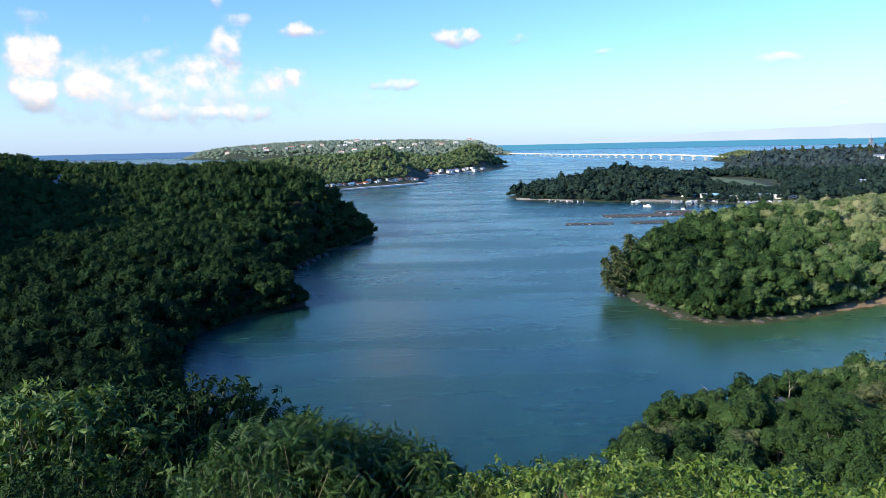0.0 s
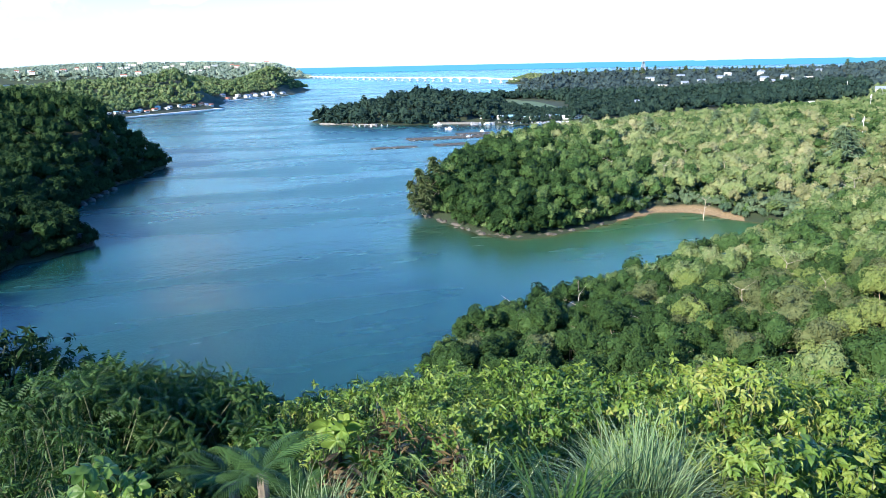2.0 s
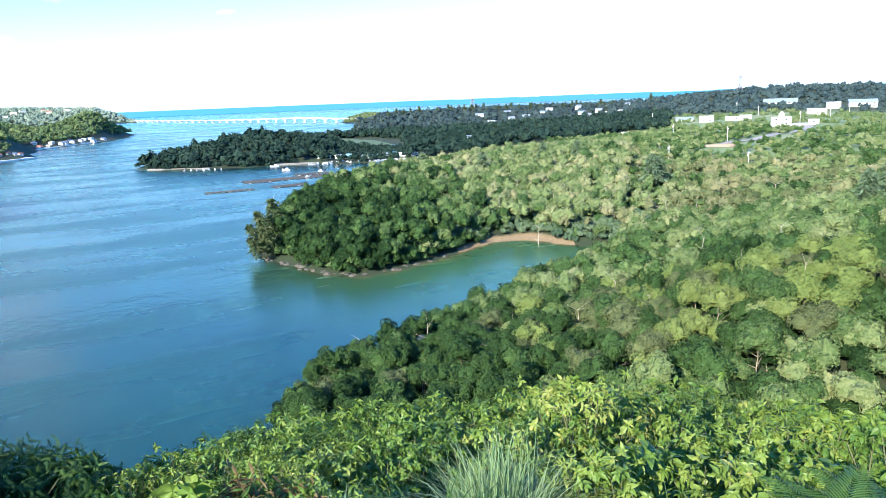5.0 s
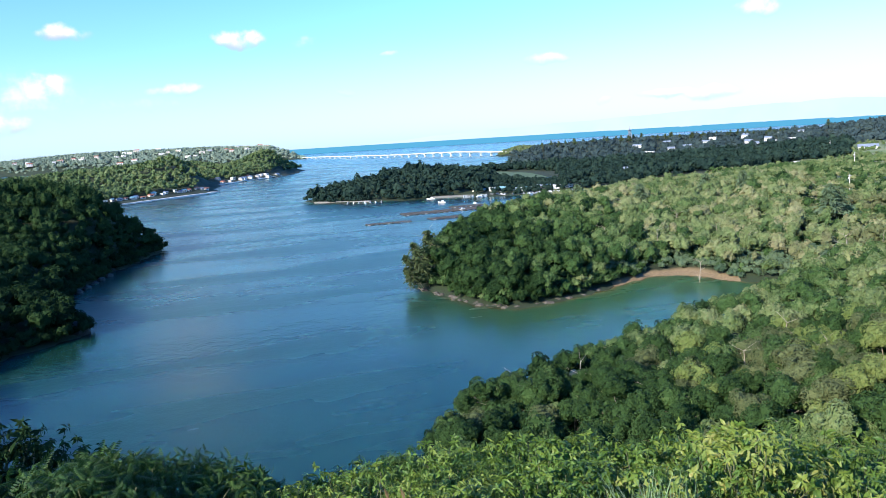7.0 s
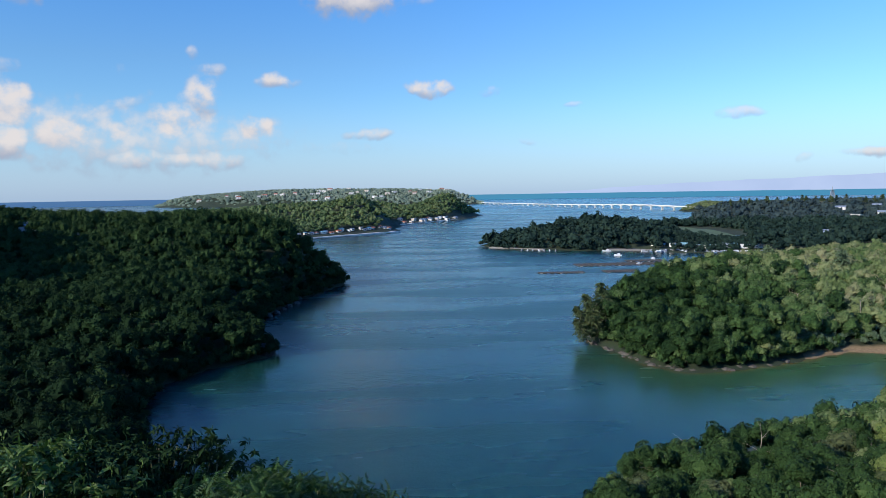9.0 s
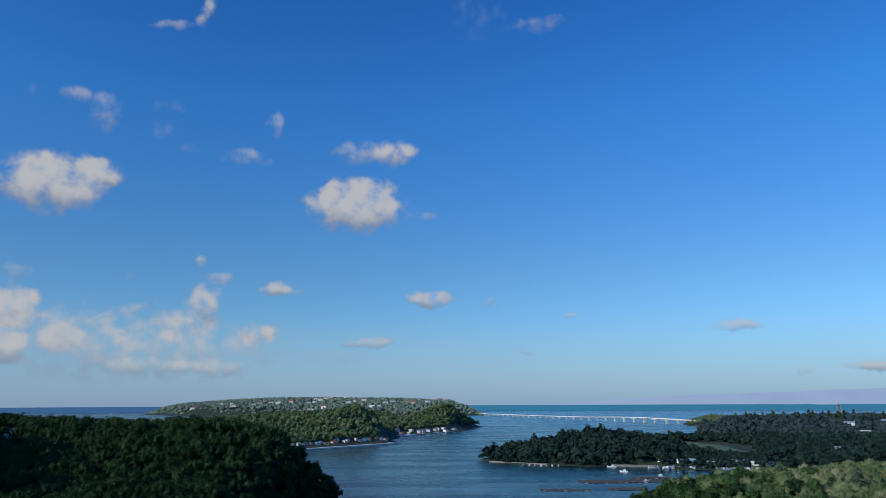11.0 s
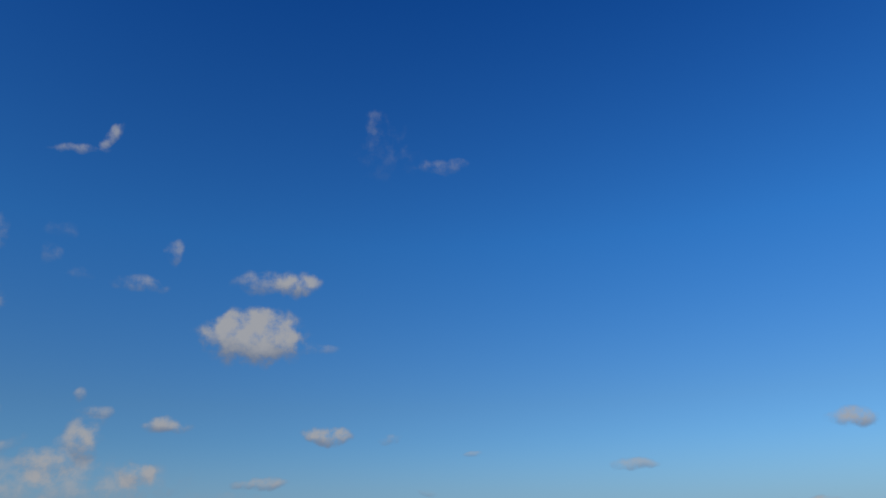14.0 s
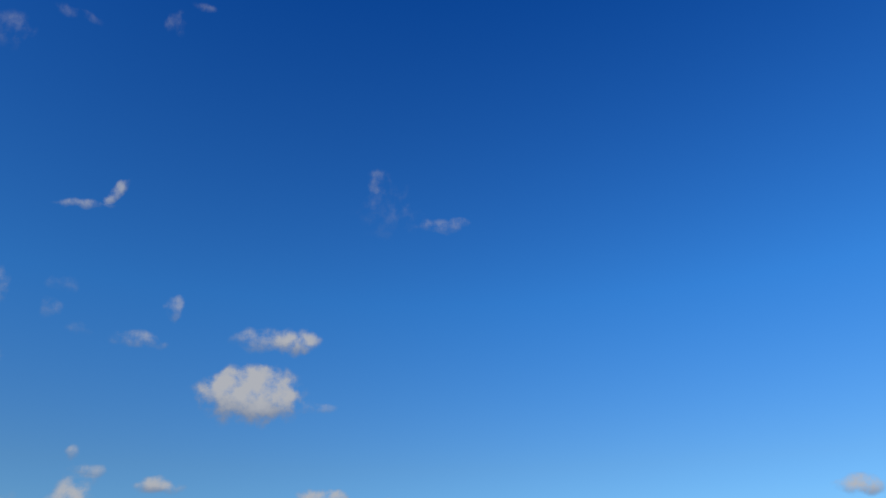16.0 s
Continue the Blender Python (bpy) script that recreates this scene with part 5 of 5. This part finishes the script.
def aim(shape, at, way, up, scale):
    """Many copies of a shape: at (n,3), way (n,3) is its +x, up its +z."""
    way = way / np.linalg.norm(way, axis=1)[:, None]
    side = np.cross(up, way)
    side /= np.linalg.norm(side, axis=1)[:, None] + 1e-9
    up = np.cross(way, side)
    f = shape.reshape(-1, 3)
    v = f[None, :, 0:1] * way[:, None] + f[None, :, 1:2] * side[:, None] + f[None, :, 2:3] * up[:, None]
    return at[:, None] + v * scale[:, None, None]


def leaves_mesh(name, chunks, material, tones):
    v = np.concatenate([c.reshape(-1, 3) for c in chunks])
    return quick_mesh(name, v, np.arange(len(v)).reshape(-1, 4), material, np.concatenate(tones))


def stems_mesh(seed, count, reach, high, radius, material):
    g = np.random.default_rng(seed)
    bm, tips = bmesh.new(), []
    for i in range(count):
        a, lean = g.uniform(0, 2 * np.pi), g.uniform(0.1, 1.0)
        last, r = Vector((g.normal() * 0.04, g.normal() * 0.04, -0.15)), radius
        for k in range(4):
            nxt = Vector((math.cos(a) * reach * lean * ((k + 1) / 4) ** 1.3 + g.normal() * 0.02, math.sin(a) * reach * lean * ((k + 1) / 4) ** 1.3 + g.normal() * 0.02, high * (1 - 0.35 * lean * lean) * (k + 1) / 4))
            tube(bm, last, nxt, r, r * 0.75, 5)
            last, r = nxt, r * 0.75
            tips.append((np.array(last), np.array((math.cos(a) * lean, math.sin(a) * lean, 0.8))))
    data = bpy.data.meshes.new("stems")
    bm.to_mesh(data)
    bm.free()
    data.materials.append(material)
    return data, tips


def shrub(name, label, seed, leaf, leaf_size, count, material, tone, reach=0.55, stems=9, loose=0.065, category="shrub", whorl=8):
    """A shrub one metre high: stems, and whorls of leaves held out from their upper parts."""
    g = np.random.default_rng(seed)
    top = thing(name, Matrix(), label, category, "foreground plants")
    data, tips = stems_mesh(seed, stems, reach, 0.92, 0.009, STEM)
    part("stalk", data, None, top)
    heads = max(1, count // whorl)
    count = heads * whorl
    pick = g.integers(0, len(tips), heads)
    head = np.array([tips[i][0] for i in pick]) + g.normal(size=(heads, 3)) * (loose, loose, loose * 0.8)
    head[:, 2] = np.clip(head[:, 2], 0.06, 0.93)
    axis = np.array([tips[i][1] for i in pick]) * (0.7, 0.7, 0.6) + head * (0.8, 0.8, 0.0) + g.normal(size=(heads, 3)) * 0.35
    axis /= np.linalg.norm(axis, axis=1)[:, None]
    side = np.cross(axis, g.normal(size=(heads, 3)))
    side /= np.linalg.norm(side, axis=1)[:, None] + 1e-9
    other = np.cross(axis, side)
    step = np.arange(whorl)
    turn_of = step[None] * 2.39996 + g.normal(0, 0.25, (heads, whorl))
    rise = np.linspace(-0.45, 0.75, whorl)[None] + g.normal(0, 0.18, (heads, whorl))
    out = side[:, None] * np.cos(turn_of)[..., None] + other[:, None] * np.sin(turn_of)[..., None] + axis[:, None] * rise[..., None] + (0, 0, -0.25)
    base = head[:, None] + axis[:, None] * (leaf_size * 0.8 * (step / whorl - 0.5))[None, :, None]
    up = axis[:, None] + g.normal(size=(heads, whorl, 3)) * 0.25
    s = leaf_size * g.uniform(0.65, 1.2, (heads, whorl)) * np.linspace(1.1, 0.7, whorl)[None]
    tones = np.repeat(g.normal(tone, 0.13, heads), whorl) + g.normal(0, 0.06, count) + np.tile(np.linspace(-0.08, 0.14, whorl), heads)
    mesh = leaves_mesh("foliage", [aim(leaf, base.reshape(-1, 3), out.reshape(-1, 3), up.reshape(-1, 3), s.ravel())], material, [np.repeat(np.clip(tones, 0, 1), len(leaf))])
    part("foliage", mesh, None, top)
    return top


def lobed_leaf(lobes=5, depth=0.3, droop=0.5):
    """A large palmate leaf one metre long, lying along +x and hanging at its rim."""
    n = 30
    a = np.linspace(-np.pi * 0.93, np.pi * 0.93, n + 1)
    rim = (0.56 + 0.12 * np.cos(a)) * (1 - depth * np.abs(np.sin(a * lobes / 2)) ** 1.6)
    rows = []
    for k in (0.04, 0.4, 0.75, 1.0):
        rows.append(np.stack([0.42 + np.cos(a) * rim * k, np.sin(a) * rim * k, -droop * (rim * k) ** 2 * 1.3 - 0.05 * k * np.cos(a * lobes)], -1))
    v = np.stack(rows)
    return np.stack([v[:-1, :-1], v[:-1, 1:], v[1:, 1:], v[1:, :-1]], 2).reshape(-1, 4, 3)


BROAD = lobed_leaf()
OVAL, HEART, LANCE = leaf_rows(1.0, 0.5, 0.3, 0.45, 0, 2), leaf_rows(1.0, 0.64, 0.35, 0.45, 0.5, 3), leaf_rows(1.0, 0.26, 0.3, 0.35, 0, 2)


def pinnate(length=1.0, pairs=7):
    """A compound leaf: leaflets in pairs along an arching stalk."""
    chunks = []
    small = leaf_rows(0.34, 0.13, 0.2, 0.5, 0, 2)
    for i in range(pairs):
        t = (i + 0.8) / pairs
        at = np.array([[t * length, 0, 0.16 * t - 0.42 * t * t]])
        for sgn in (-1, 1):
            chunks.append(aim(small, at, np.array([[0.45, sgn * 0.85, -0.25 - 0.3 * t]]), np.array([[0, 0, 1.0]]), np.array([1.0 - 0.35 * t]))[0].reshape(-1, 4, 3))
    for i in range(4):
        p = [np.array((t * length, 0, 0.16 * t - 0.42 * t * t)) for t in (i / 4, (i + 1) / 4)]
        w = np.array((0, 0.012, 0))
        chunks.append(np.array([[p[0] - w, p[0] + w, p[1] + w, p[1] - w]]))
    chunks.append(aim(small, np.array([[length, 0, -0.26]]), np.array([[1, 0, -0.7]]), np.array([[0, 0, 1.0]]), np.array([0.8]))[0].reshape(-1, 4, 3))
    return np.concatenate(chunks)


PINNATE = pinnate()


def frond(pairs=26):
    """A palm frond one metre long along +x with narrow leaflets."""
    chunks = []
    narrow = leaf_rows(0.36, 0.024, 0.3, 0.35, 0, 3)
    for i in range(pairs):
        t = (i + 1) / pairs
        at = np.array([[t, 0, 0.45 * t - 0.55 * t * t]])
        for sgn in (-1, 1):
            chunks.append(aim(narrow, at, np.array([[0.65, sgn * 0.75, 0.25 - 0.6 * t]]), np.array([[0, 0, 1.0]]), np.array([1.0 - 0.55 * abs(t - 0.4)]))[0].reshape(-1, 4, 3))
    return np.concatenate(chunks)


def tussock(name, label, seed, count, high, spread, width, material, tone, category="grass"):
    """A tussock of long arching blades."""
    g = np.random.default_rng(seed)
    a = g.uniform(0, 2 * np.pi, count)
    lean = np.abs(g.normal(0.75, 0.35, count))
    s = np.linspace(0, 1, 6)
    length = high * g.uniform(0.6, 1.15, count)
    out = (lean[:, None] * s[None] ** 1.7) * length[:, None] * spread
    up = length[:, None] * (s[None] - 0.42 * lean[:, None] * s[None] ** 2.6)
    bx, by = g.normal(size=count) * 0.1 * high, g.normal(size=count) * 0.1 * high
    cx, cy = bx[:, None] + np.cos(a)[:, None] * out, by[:, None] + np.sin(a)[:, None] * out
    w = width * (1 - s ** 2 * 0.92)[None] * g.uniform(0.7, 1.3, count)[:, None]
    tw = a + g.normal(size=count) * 0.6 + np.pi / 2
    left = np.stack([cx + np.cos(tw)[:, None] * w, cy + np.sin(tw)[:, None] * w, up], -1)
    right = np.stack([cx - np.cos(tw)[:, None] * w, cy - np.sin(tw)[:, None] * w, up], -1)
    quads = np.stack([left[:, :-1], right[:, :-1], right[:, 1:], left[:, 1:]], 2)
    top = thing(name, Matrix(), label, category, "foreground plants")
    part("tuft", leaves_mesh("tuft", [quads], material, [np.repeat(np.clip(g.normal(tone, 0.18, count), 0, 1), 5)]), None, top)
    return top


def palm(name, label, seed, fronds, length, material, tone):
    g = np.random.default_rng(seed)
    top = thing(name, Matrix(), label, "palm", "foreground plants")
    part("stump", tube(bmesh.new(), (0, 0, -0.2), (0, 0, 0.76), 0.05, 0.04, 9), BARK, top)
    shape = frond()
    for i in range(fronds):
        a = 2 * np.pi * (i + g.uniform(-0.3, 0.3)) / fronds
        way = np.array([[math.cos(a), math.sin(a), g.uniform(0.15, 0.9)]])
        v = aim(shape, np.array([[0, 0, 0.72]]), way, np.array([[0, 0, 1.0]]), np.array([length * g.uniform(0.75, 1.1)]))
        part("frond", leaves_mesh("frond", [v], material, [np.full(len(shape), np.clip(g.normal(tone, 0.12), 0, 1))]), None, top)
    return top


HEART_WORDS, OVAL_WORDS, DARK_WORDS = "leafy shrub with glossy bright green heart-shaped leaves", "dense shrub with fresh green oval leaves", "dark green shrub with drooping lance leaves"
SHRUBS = [shrub("heart_leaf_shrub", HEART_WORDS, 400 + i, HEART, 0.062, 2200, BRIGHT_LEAF, (0.35, 0.5, 0.22)[i % 3]) for i in range(3)]
TALL_SHRUBS = [shrub("heart_leaf_shrub", HEART_WORDS, 404 + i, HEART, 0.042, 3600, BRIGHT_LEAF, (0.38, 0.52, 0.25)[i % 3], 0.5, 14) for i in range(3)]
OVALS = [shrub("oval_leaf_shrub", OVAL_WORDS, 410 + i, OVAL, 0.06, 2400, BRIGHT_LEAF, (0.4, 0.6, 0.25)[i % 3]) for i in range(3)]
TALL_OVALS = [shrub("oval_leaf_shrub", OVAL_WORDS, 414 + i, OVAL, 0.042, 3700, BRIGHT_LEAF, (0.42, 0.62, 0.25)[i % 3], 0.5, 14) for i in range(3)]
DEEPS = [shrub("dark_leaf_shrub", DARK_WORDS, 420 + i, LANCE, 0.105, 1600, DEEP_LEAF, (0.3, 0.6)[i % 2]) for i in range(2)]
TALL_DEEPS = [shrub("dark_leaf_shrub", DARK_WORDS, 424 + i, LANCE, 0.055, 3200, DEEP_LEAF, (0.3, 0.65)[i % 2], 0.5, 18, 0.055) for i in range(2)]
PINNATES = [shrub("feather_leaf_shrub", "dense shrub with drooping feathery compound leaves", 430 + i, PINNATE, 0.085, 1100, DEEP_LEAF, (0.16, 0.36)[i % 2], 0.6, 16, 0.06, "shrub", 5) for i in range(3)]
BIGS = [shrub("large_leaf_plant", "plant with very large pale green heart-shaped leaves", 440 + i, BROAD, 0.16, 35, BRIGHT_LEAF, 0.3, 0.42, 5, 0.05, "plant", 7) for i in range(2)]
FEATHERY = [shrub("fine_leaf_shrub", "pale green shrub with fine narrow leaves", 447, LANCE, 0.06, 2400, BRIGHT_LEAF, 0.66, 0.4, 12, 0.05)]
YELLOWS = [shrub("yellowing_shrub", "sparse shrub with yellowing leaves", 450, OVAL, 0.042, 1700, BRIGHT_LEAF, 0.82)]
BROWNS = [shrub("withered_shrub", "withered shrub with hanging brown leaves", 455, LANCE, 0.13, 700, BROWN_LEAF, 0.5)]
GRASSES = [tussock("silver_grass_tussock", "tall tussock of arching silvery green grass", 460, 900, 1.0, 0.6, 0.005, BLADE, 0.42), tussock("silver_grass_tussock", "tall tussock of arching silvery green grass", 461, 420, 1.0, 0.7, 0.006, BLADE, 0.6)]
SPIKES = [tussock("spiky_plant", "low dark green plant of stiff narrow spiky leaves", 465, 150, 1.0, 1.1, 0.014, DEEP_LEAF, 0.4, "plant")]
STRAPS = [tussock("strap_leaf_lily", "clump of broad arching strap leaves", 470, 30, 1.0, 1.2, 0.022, BRIGHT_LEAF, 0.45, "lily")]
PALMS = [palm("young_palm", "young palm with long drooping blue-green fronds", 480, 9, 0.46, DEEP_LEAF, 0.25), palm("young_palm", "young palm with arching green fronds", 481, 8, 0.5, DEEP_LEAF, 0.5)]
placed = set()


def plant(models, turn_by, r, high, spin=None):
    """Set one of models, scaled to high metres, on the ground."""
    model = models[int(g.integers(0, len(models)))]
    x, y, _ = polar(turn_by, r)
    at = seat(x, y)
    m = pose(at[0], at[1], at[2] - 0.03, g.normal() * 4, g.normal() * 4, g.uniform(0, 360) if spin is None else spin) @ Matrix.Scale(high, 4)
    if model.name in placed:
        copy_thing(model, m).matrix_basis = m
    else:
        placed.add(model.name)
        model.matrix_basis = m


g = np.random.default_rng(31)
RIM_TURN = (-36, -24, -21, -18, -15, -12.6, -9, -2, 1.5, 7, 13, 19.5, 27, 35, 41, 49, 57, 64)
RIM_LOW = (-28, -27, -23.3, -22.5, -21.5, -20.0, -21.0, -22.6, -24.9, -24.5, -23.9, -23.6, -23.5, -22.6, -21.8, -21.6, -21.2, -21.5)


def rim_height(turn_by, r, below):
    """How high a plant must stand for its top to lie that many degrees below the rim of the view down."""
    x, y, _ = polar(turn_by, r)
    return 50.0 + r * math.tan(radians(float(np.interp(turn_by, RIM_TURN, RIM_LOW)) - below)) - seat(x, y)[2]


for r, below, step in ((3.1, 6.6, 7.0), (3.9, 4.2, 6.0), (4.9, 2.2, 5.0), (6.1, 0.9, 3.6), (7.4, 0.1, 2.8), (8.8, 0.0, 2.6)):
    for a in np.arange(-36, 64, step):
        a = a + g.uniform(-0.35, 0.35) * step
        rr = r * g.uniform(0.9, 1.1)
        h = rim_height(a, rr, below + g.uniform(-1.0, 0.6) + (1.2 if a < -2 else 0) + (1.6 if g.uniform() < 0.2 else 0))
        if h < 0.2 or (30 < a < 57 and rr < 3.75) or (24.5 < a < 37 and rr < 4.4) or (-15 < a < 0 and rr > 5.0) or (-14.5 < a < -4 and rr < 4.3) or (4.5 < a < 11 and rr < 4.2) or (-2 < a < 6 and rr < 4.3) or (55.5 < a < 63 and rr < 4.2) or (36 < a < 40.5 and rr < 4.3):
            continue
        # darkest leaf tones on the left paint in the shadow over these plants
        if a < -13:
            models = DEEPS[:1] if g.uniform() < 0.7 else PINNATES[:1]
        elif a > 22:
            models = SHRUBS if g.uniform() < 0.6 else (OVALS if g.uniform() < 0.8 else DEEPS)
        elif a > 2:
            models = OVALS if g.uniform() < 0.6 else DEEPS
        else:
            models = DEEPS[:1] if g.uniform() < 0.5 else (PINNATES if g.uniform() < 0.6 else OVALS[2:])
        if h > 1.05:
            models = TALL_SHRUBS if models is SHRUBS else TALL_OVALS if models is OVALS else TALL_DEEPS if models is DEEPS else TALL_OVALS[2:] if models[0] is OVALS[2] else TALL_DEEPS[:1] if a < -13 and models[0] is DEEPS[0] else models
        plant(models, a, rr, min(h, 2.2))
for a, r in ((-13, 8.2), (-11, 8.8), (-9, 8.2), (-7, 8.7), (-5, 8.3), (-3.2, 8.6), (-12, 7.4), (-8, 7.4), (-5, 7.5), (-2.5, 7.8)):
    plant(PINNATES, a, r, rim_height(a, r, g.uniform(-0.5, 0.5)))


def stand(models, turn_by, r, low, fill=0.95):
    """Set a plant so tall that its top lies low degrees from the level of the eye."""
    x, y, _ = polar(turn_by, r)
    plant(models, turn_by, r, max(0.25, (50.0 + r * math.tan(radians(low)) - seat(x, y)[2]) / fill))


for a, r, low in ((33.0, 3.6, -26.0), (31.6, 3.65, -27.2), (6.2, 3.4, -30.4), (18.6, 3.75, -29.0)):
    stand(GRASSES[:1] if a > 30 else GRASSES[1:], a, r, low, 0.9)
for a, r, h in ((37.4, 3.9, 0.75), (36.2, 4.0, 0.7), (38.3, 3.8, 0.6), (44.0, 3.5, 0.36), (46.0, 3.5, 0.4), (58.0, 3.3, 0.4)):
    plant(STRAPS, a, r, h)
for a, r, low in ((1.4, 3.9, -25.6), (-0.8, 4.2, -26.2), (4.6, 3.5, -28.4), (60.4, 3.8, -23.4), (57.2, 3.7, -24.8)):
    stand(PALMS, a, r, low, 1.2)
for a, r, low in ((-11.4, 3.9, -25.8), (-6.4, 3.8, -28.0), (7.1, 4.2, -26.9), (9.4, 4.1, -27.8), (54.8, 4.3, -24.6), (43.2, 4.6, -24.6)):
    stand(BIGS, a, r, low)
stand(SPIKES, 27.0, 3.05, -30.6, 0.7)
stand(FEATHERY, 39.5, 4.0, -25.6)
for a, r, low in ((36.9, 5.5, -22.0), (39.6, 5.4, -21.8), (-10.0, 3.4, -28.6)):
    stand(YELLOWS, a, r, low)
for a, r, low in ((11.8, 4.0, -27.6), (13.2, 4.1, -27.4), (14.6, 4.0, -27.9)):
    stand(BROWNS, a, r, low)


# short grass by the path and the stone in it
def lawn():
    count = 14000
    a, r = g.uniform(24, 60, count), g.uniform(2.4, 3.7, count)
    x, y = r * np.sin(np.radians(a)), r * np.cos(np.radians(a))
    z = land(x, y)[0]
    spin, lean, high = g.uniform(0, 2 * np.pi, count), g.uniform(0, 0.05, count), g.uniform(0.03, 0.09, count)
    w = 0.004
    dx, dy = np.cos(spin) * w, np.sin(spin) * w
    quads = np.stack([np.stack([x - dx, y - dy, z - 0.01], -1), np.stack([x + dx, y + dy, z - 0.01], -1),
                      np.stack([x + dx * 0.2 + lean * np.sin(spin), y + dy * 0.2 + lean * np.cos(spin), z + high], -1), np.stack([x - dx * 0.2 + lean * np.sin(spin), y - dy * 0.2 + lean * np.cos(spin), z + high], -1)], 1)
    return tagged(new("lawn_grass", quick_mesh("lawn_grass", quads.reshape(-1, 3), np.arange(count * 4).reshape(-1, 4), LAWN, g.uniform(0.2, 0.9, count))), "short fresh green grass on the lookout", "grass", "", "stuff")


lawn()
x, y, _ = polar(49.5, 3.05)
boulder("stone", (x, y, seat(x, y)[2] + 0.085), 0.13, 9, TAN_STONE, "rounded tan sandstone half sunk in grass", 0.75)

# larger leafy trees just below the lookout
FRESH_TREES = [shrub("leafy_tree", "round tree with fresh green leaves just below the lookout", 490 + i, OVAL, 0.034, 6500, DEEP_LEAF, 0.65 + 0.25 * i, 0.5, 26, 0.07, "tree") for i in range(2)]
# the shady trees carry their shade in dark leaf colour
SHADY_TREES = [shrub("leafy_tree", "glossy tree just below the lookout, shade put into its dark leaves", 494 + i, OVAL, 0.034, 6500, SHADE_TONED_WOODS, 0.35 + 0.3 * i, 0.5, 26, 0.07, "tree") for i in range(2)]
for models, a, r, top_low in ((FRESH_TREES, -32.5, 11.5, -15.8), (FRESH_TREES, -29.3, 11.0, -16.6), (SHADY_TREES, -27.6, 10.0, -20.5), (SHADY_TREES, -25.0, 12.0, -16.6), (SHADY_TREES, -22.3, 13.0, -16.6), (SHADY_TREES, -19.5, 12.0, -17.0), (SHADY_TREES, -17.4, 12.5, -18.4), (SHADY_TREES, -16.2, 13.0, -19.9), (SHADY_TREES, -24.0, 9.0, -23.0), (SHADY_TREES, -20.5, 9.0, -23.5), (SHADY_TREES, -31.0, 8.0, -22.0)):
    x, y, _ = polar(a, r)
    plant(models, a, r, (50.0 + r * math.tan(radians(top_low)) - seat(x, y)[2]) / 0.97)
for a, r, s, k in ((-31, 19, 0.7, 8), (-26.5, 21, 0.95, 0), (-24, 25, 1.15, 4), (-21, 27, 1.15, 0), (-22.5, 20, 0.75, 8), (-18.5, 29, 1.1, 4), (-16, 33, 1.1, 0),
                   (-34, 26, 1.1, 4), (-29, 30, 1.2, 0), (-25, 34, 1.2, 4), (-20, 38, 1.2, 0), (-32, 40, 1.2, 4), (-27, 44, 1.2, 0), (-23, 48, 1.15, 8), (-17, 42, 1.1, 8), (-34, 54, 1.2, 0), (-29, 58, 1.2, 4), (-24, 60, 1.2, 0), (-19, 56, 1.1, 8), (-15, 50, 1.0, 4), (-13, 44, 0.9, 0)):
    x, y, _ = polar(a, r)
    at = seat(x, y)
    m = pose(at[0], at[1], at[2] - 0.6, 0, 0, g.uniform(0, 360)) @ Matrix.Scale(s, 4)
    copy_thing(KINDS[k], m).matrix_basis = m
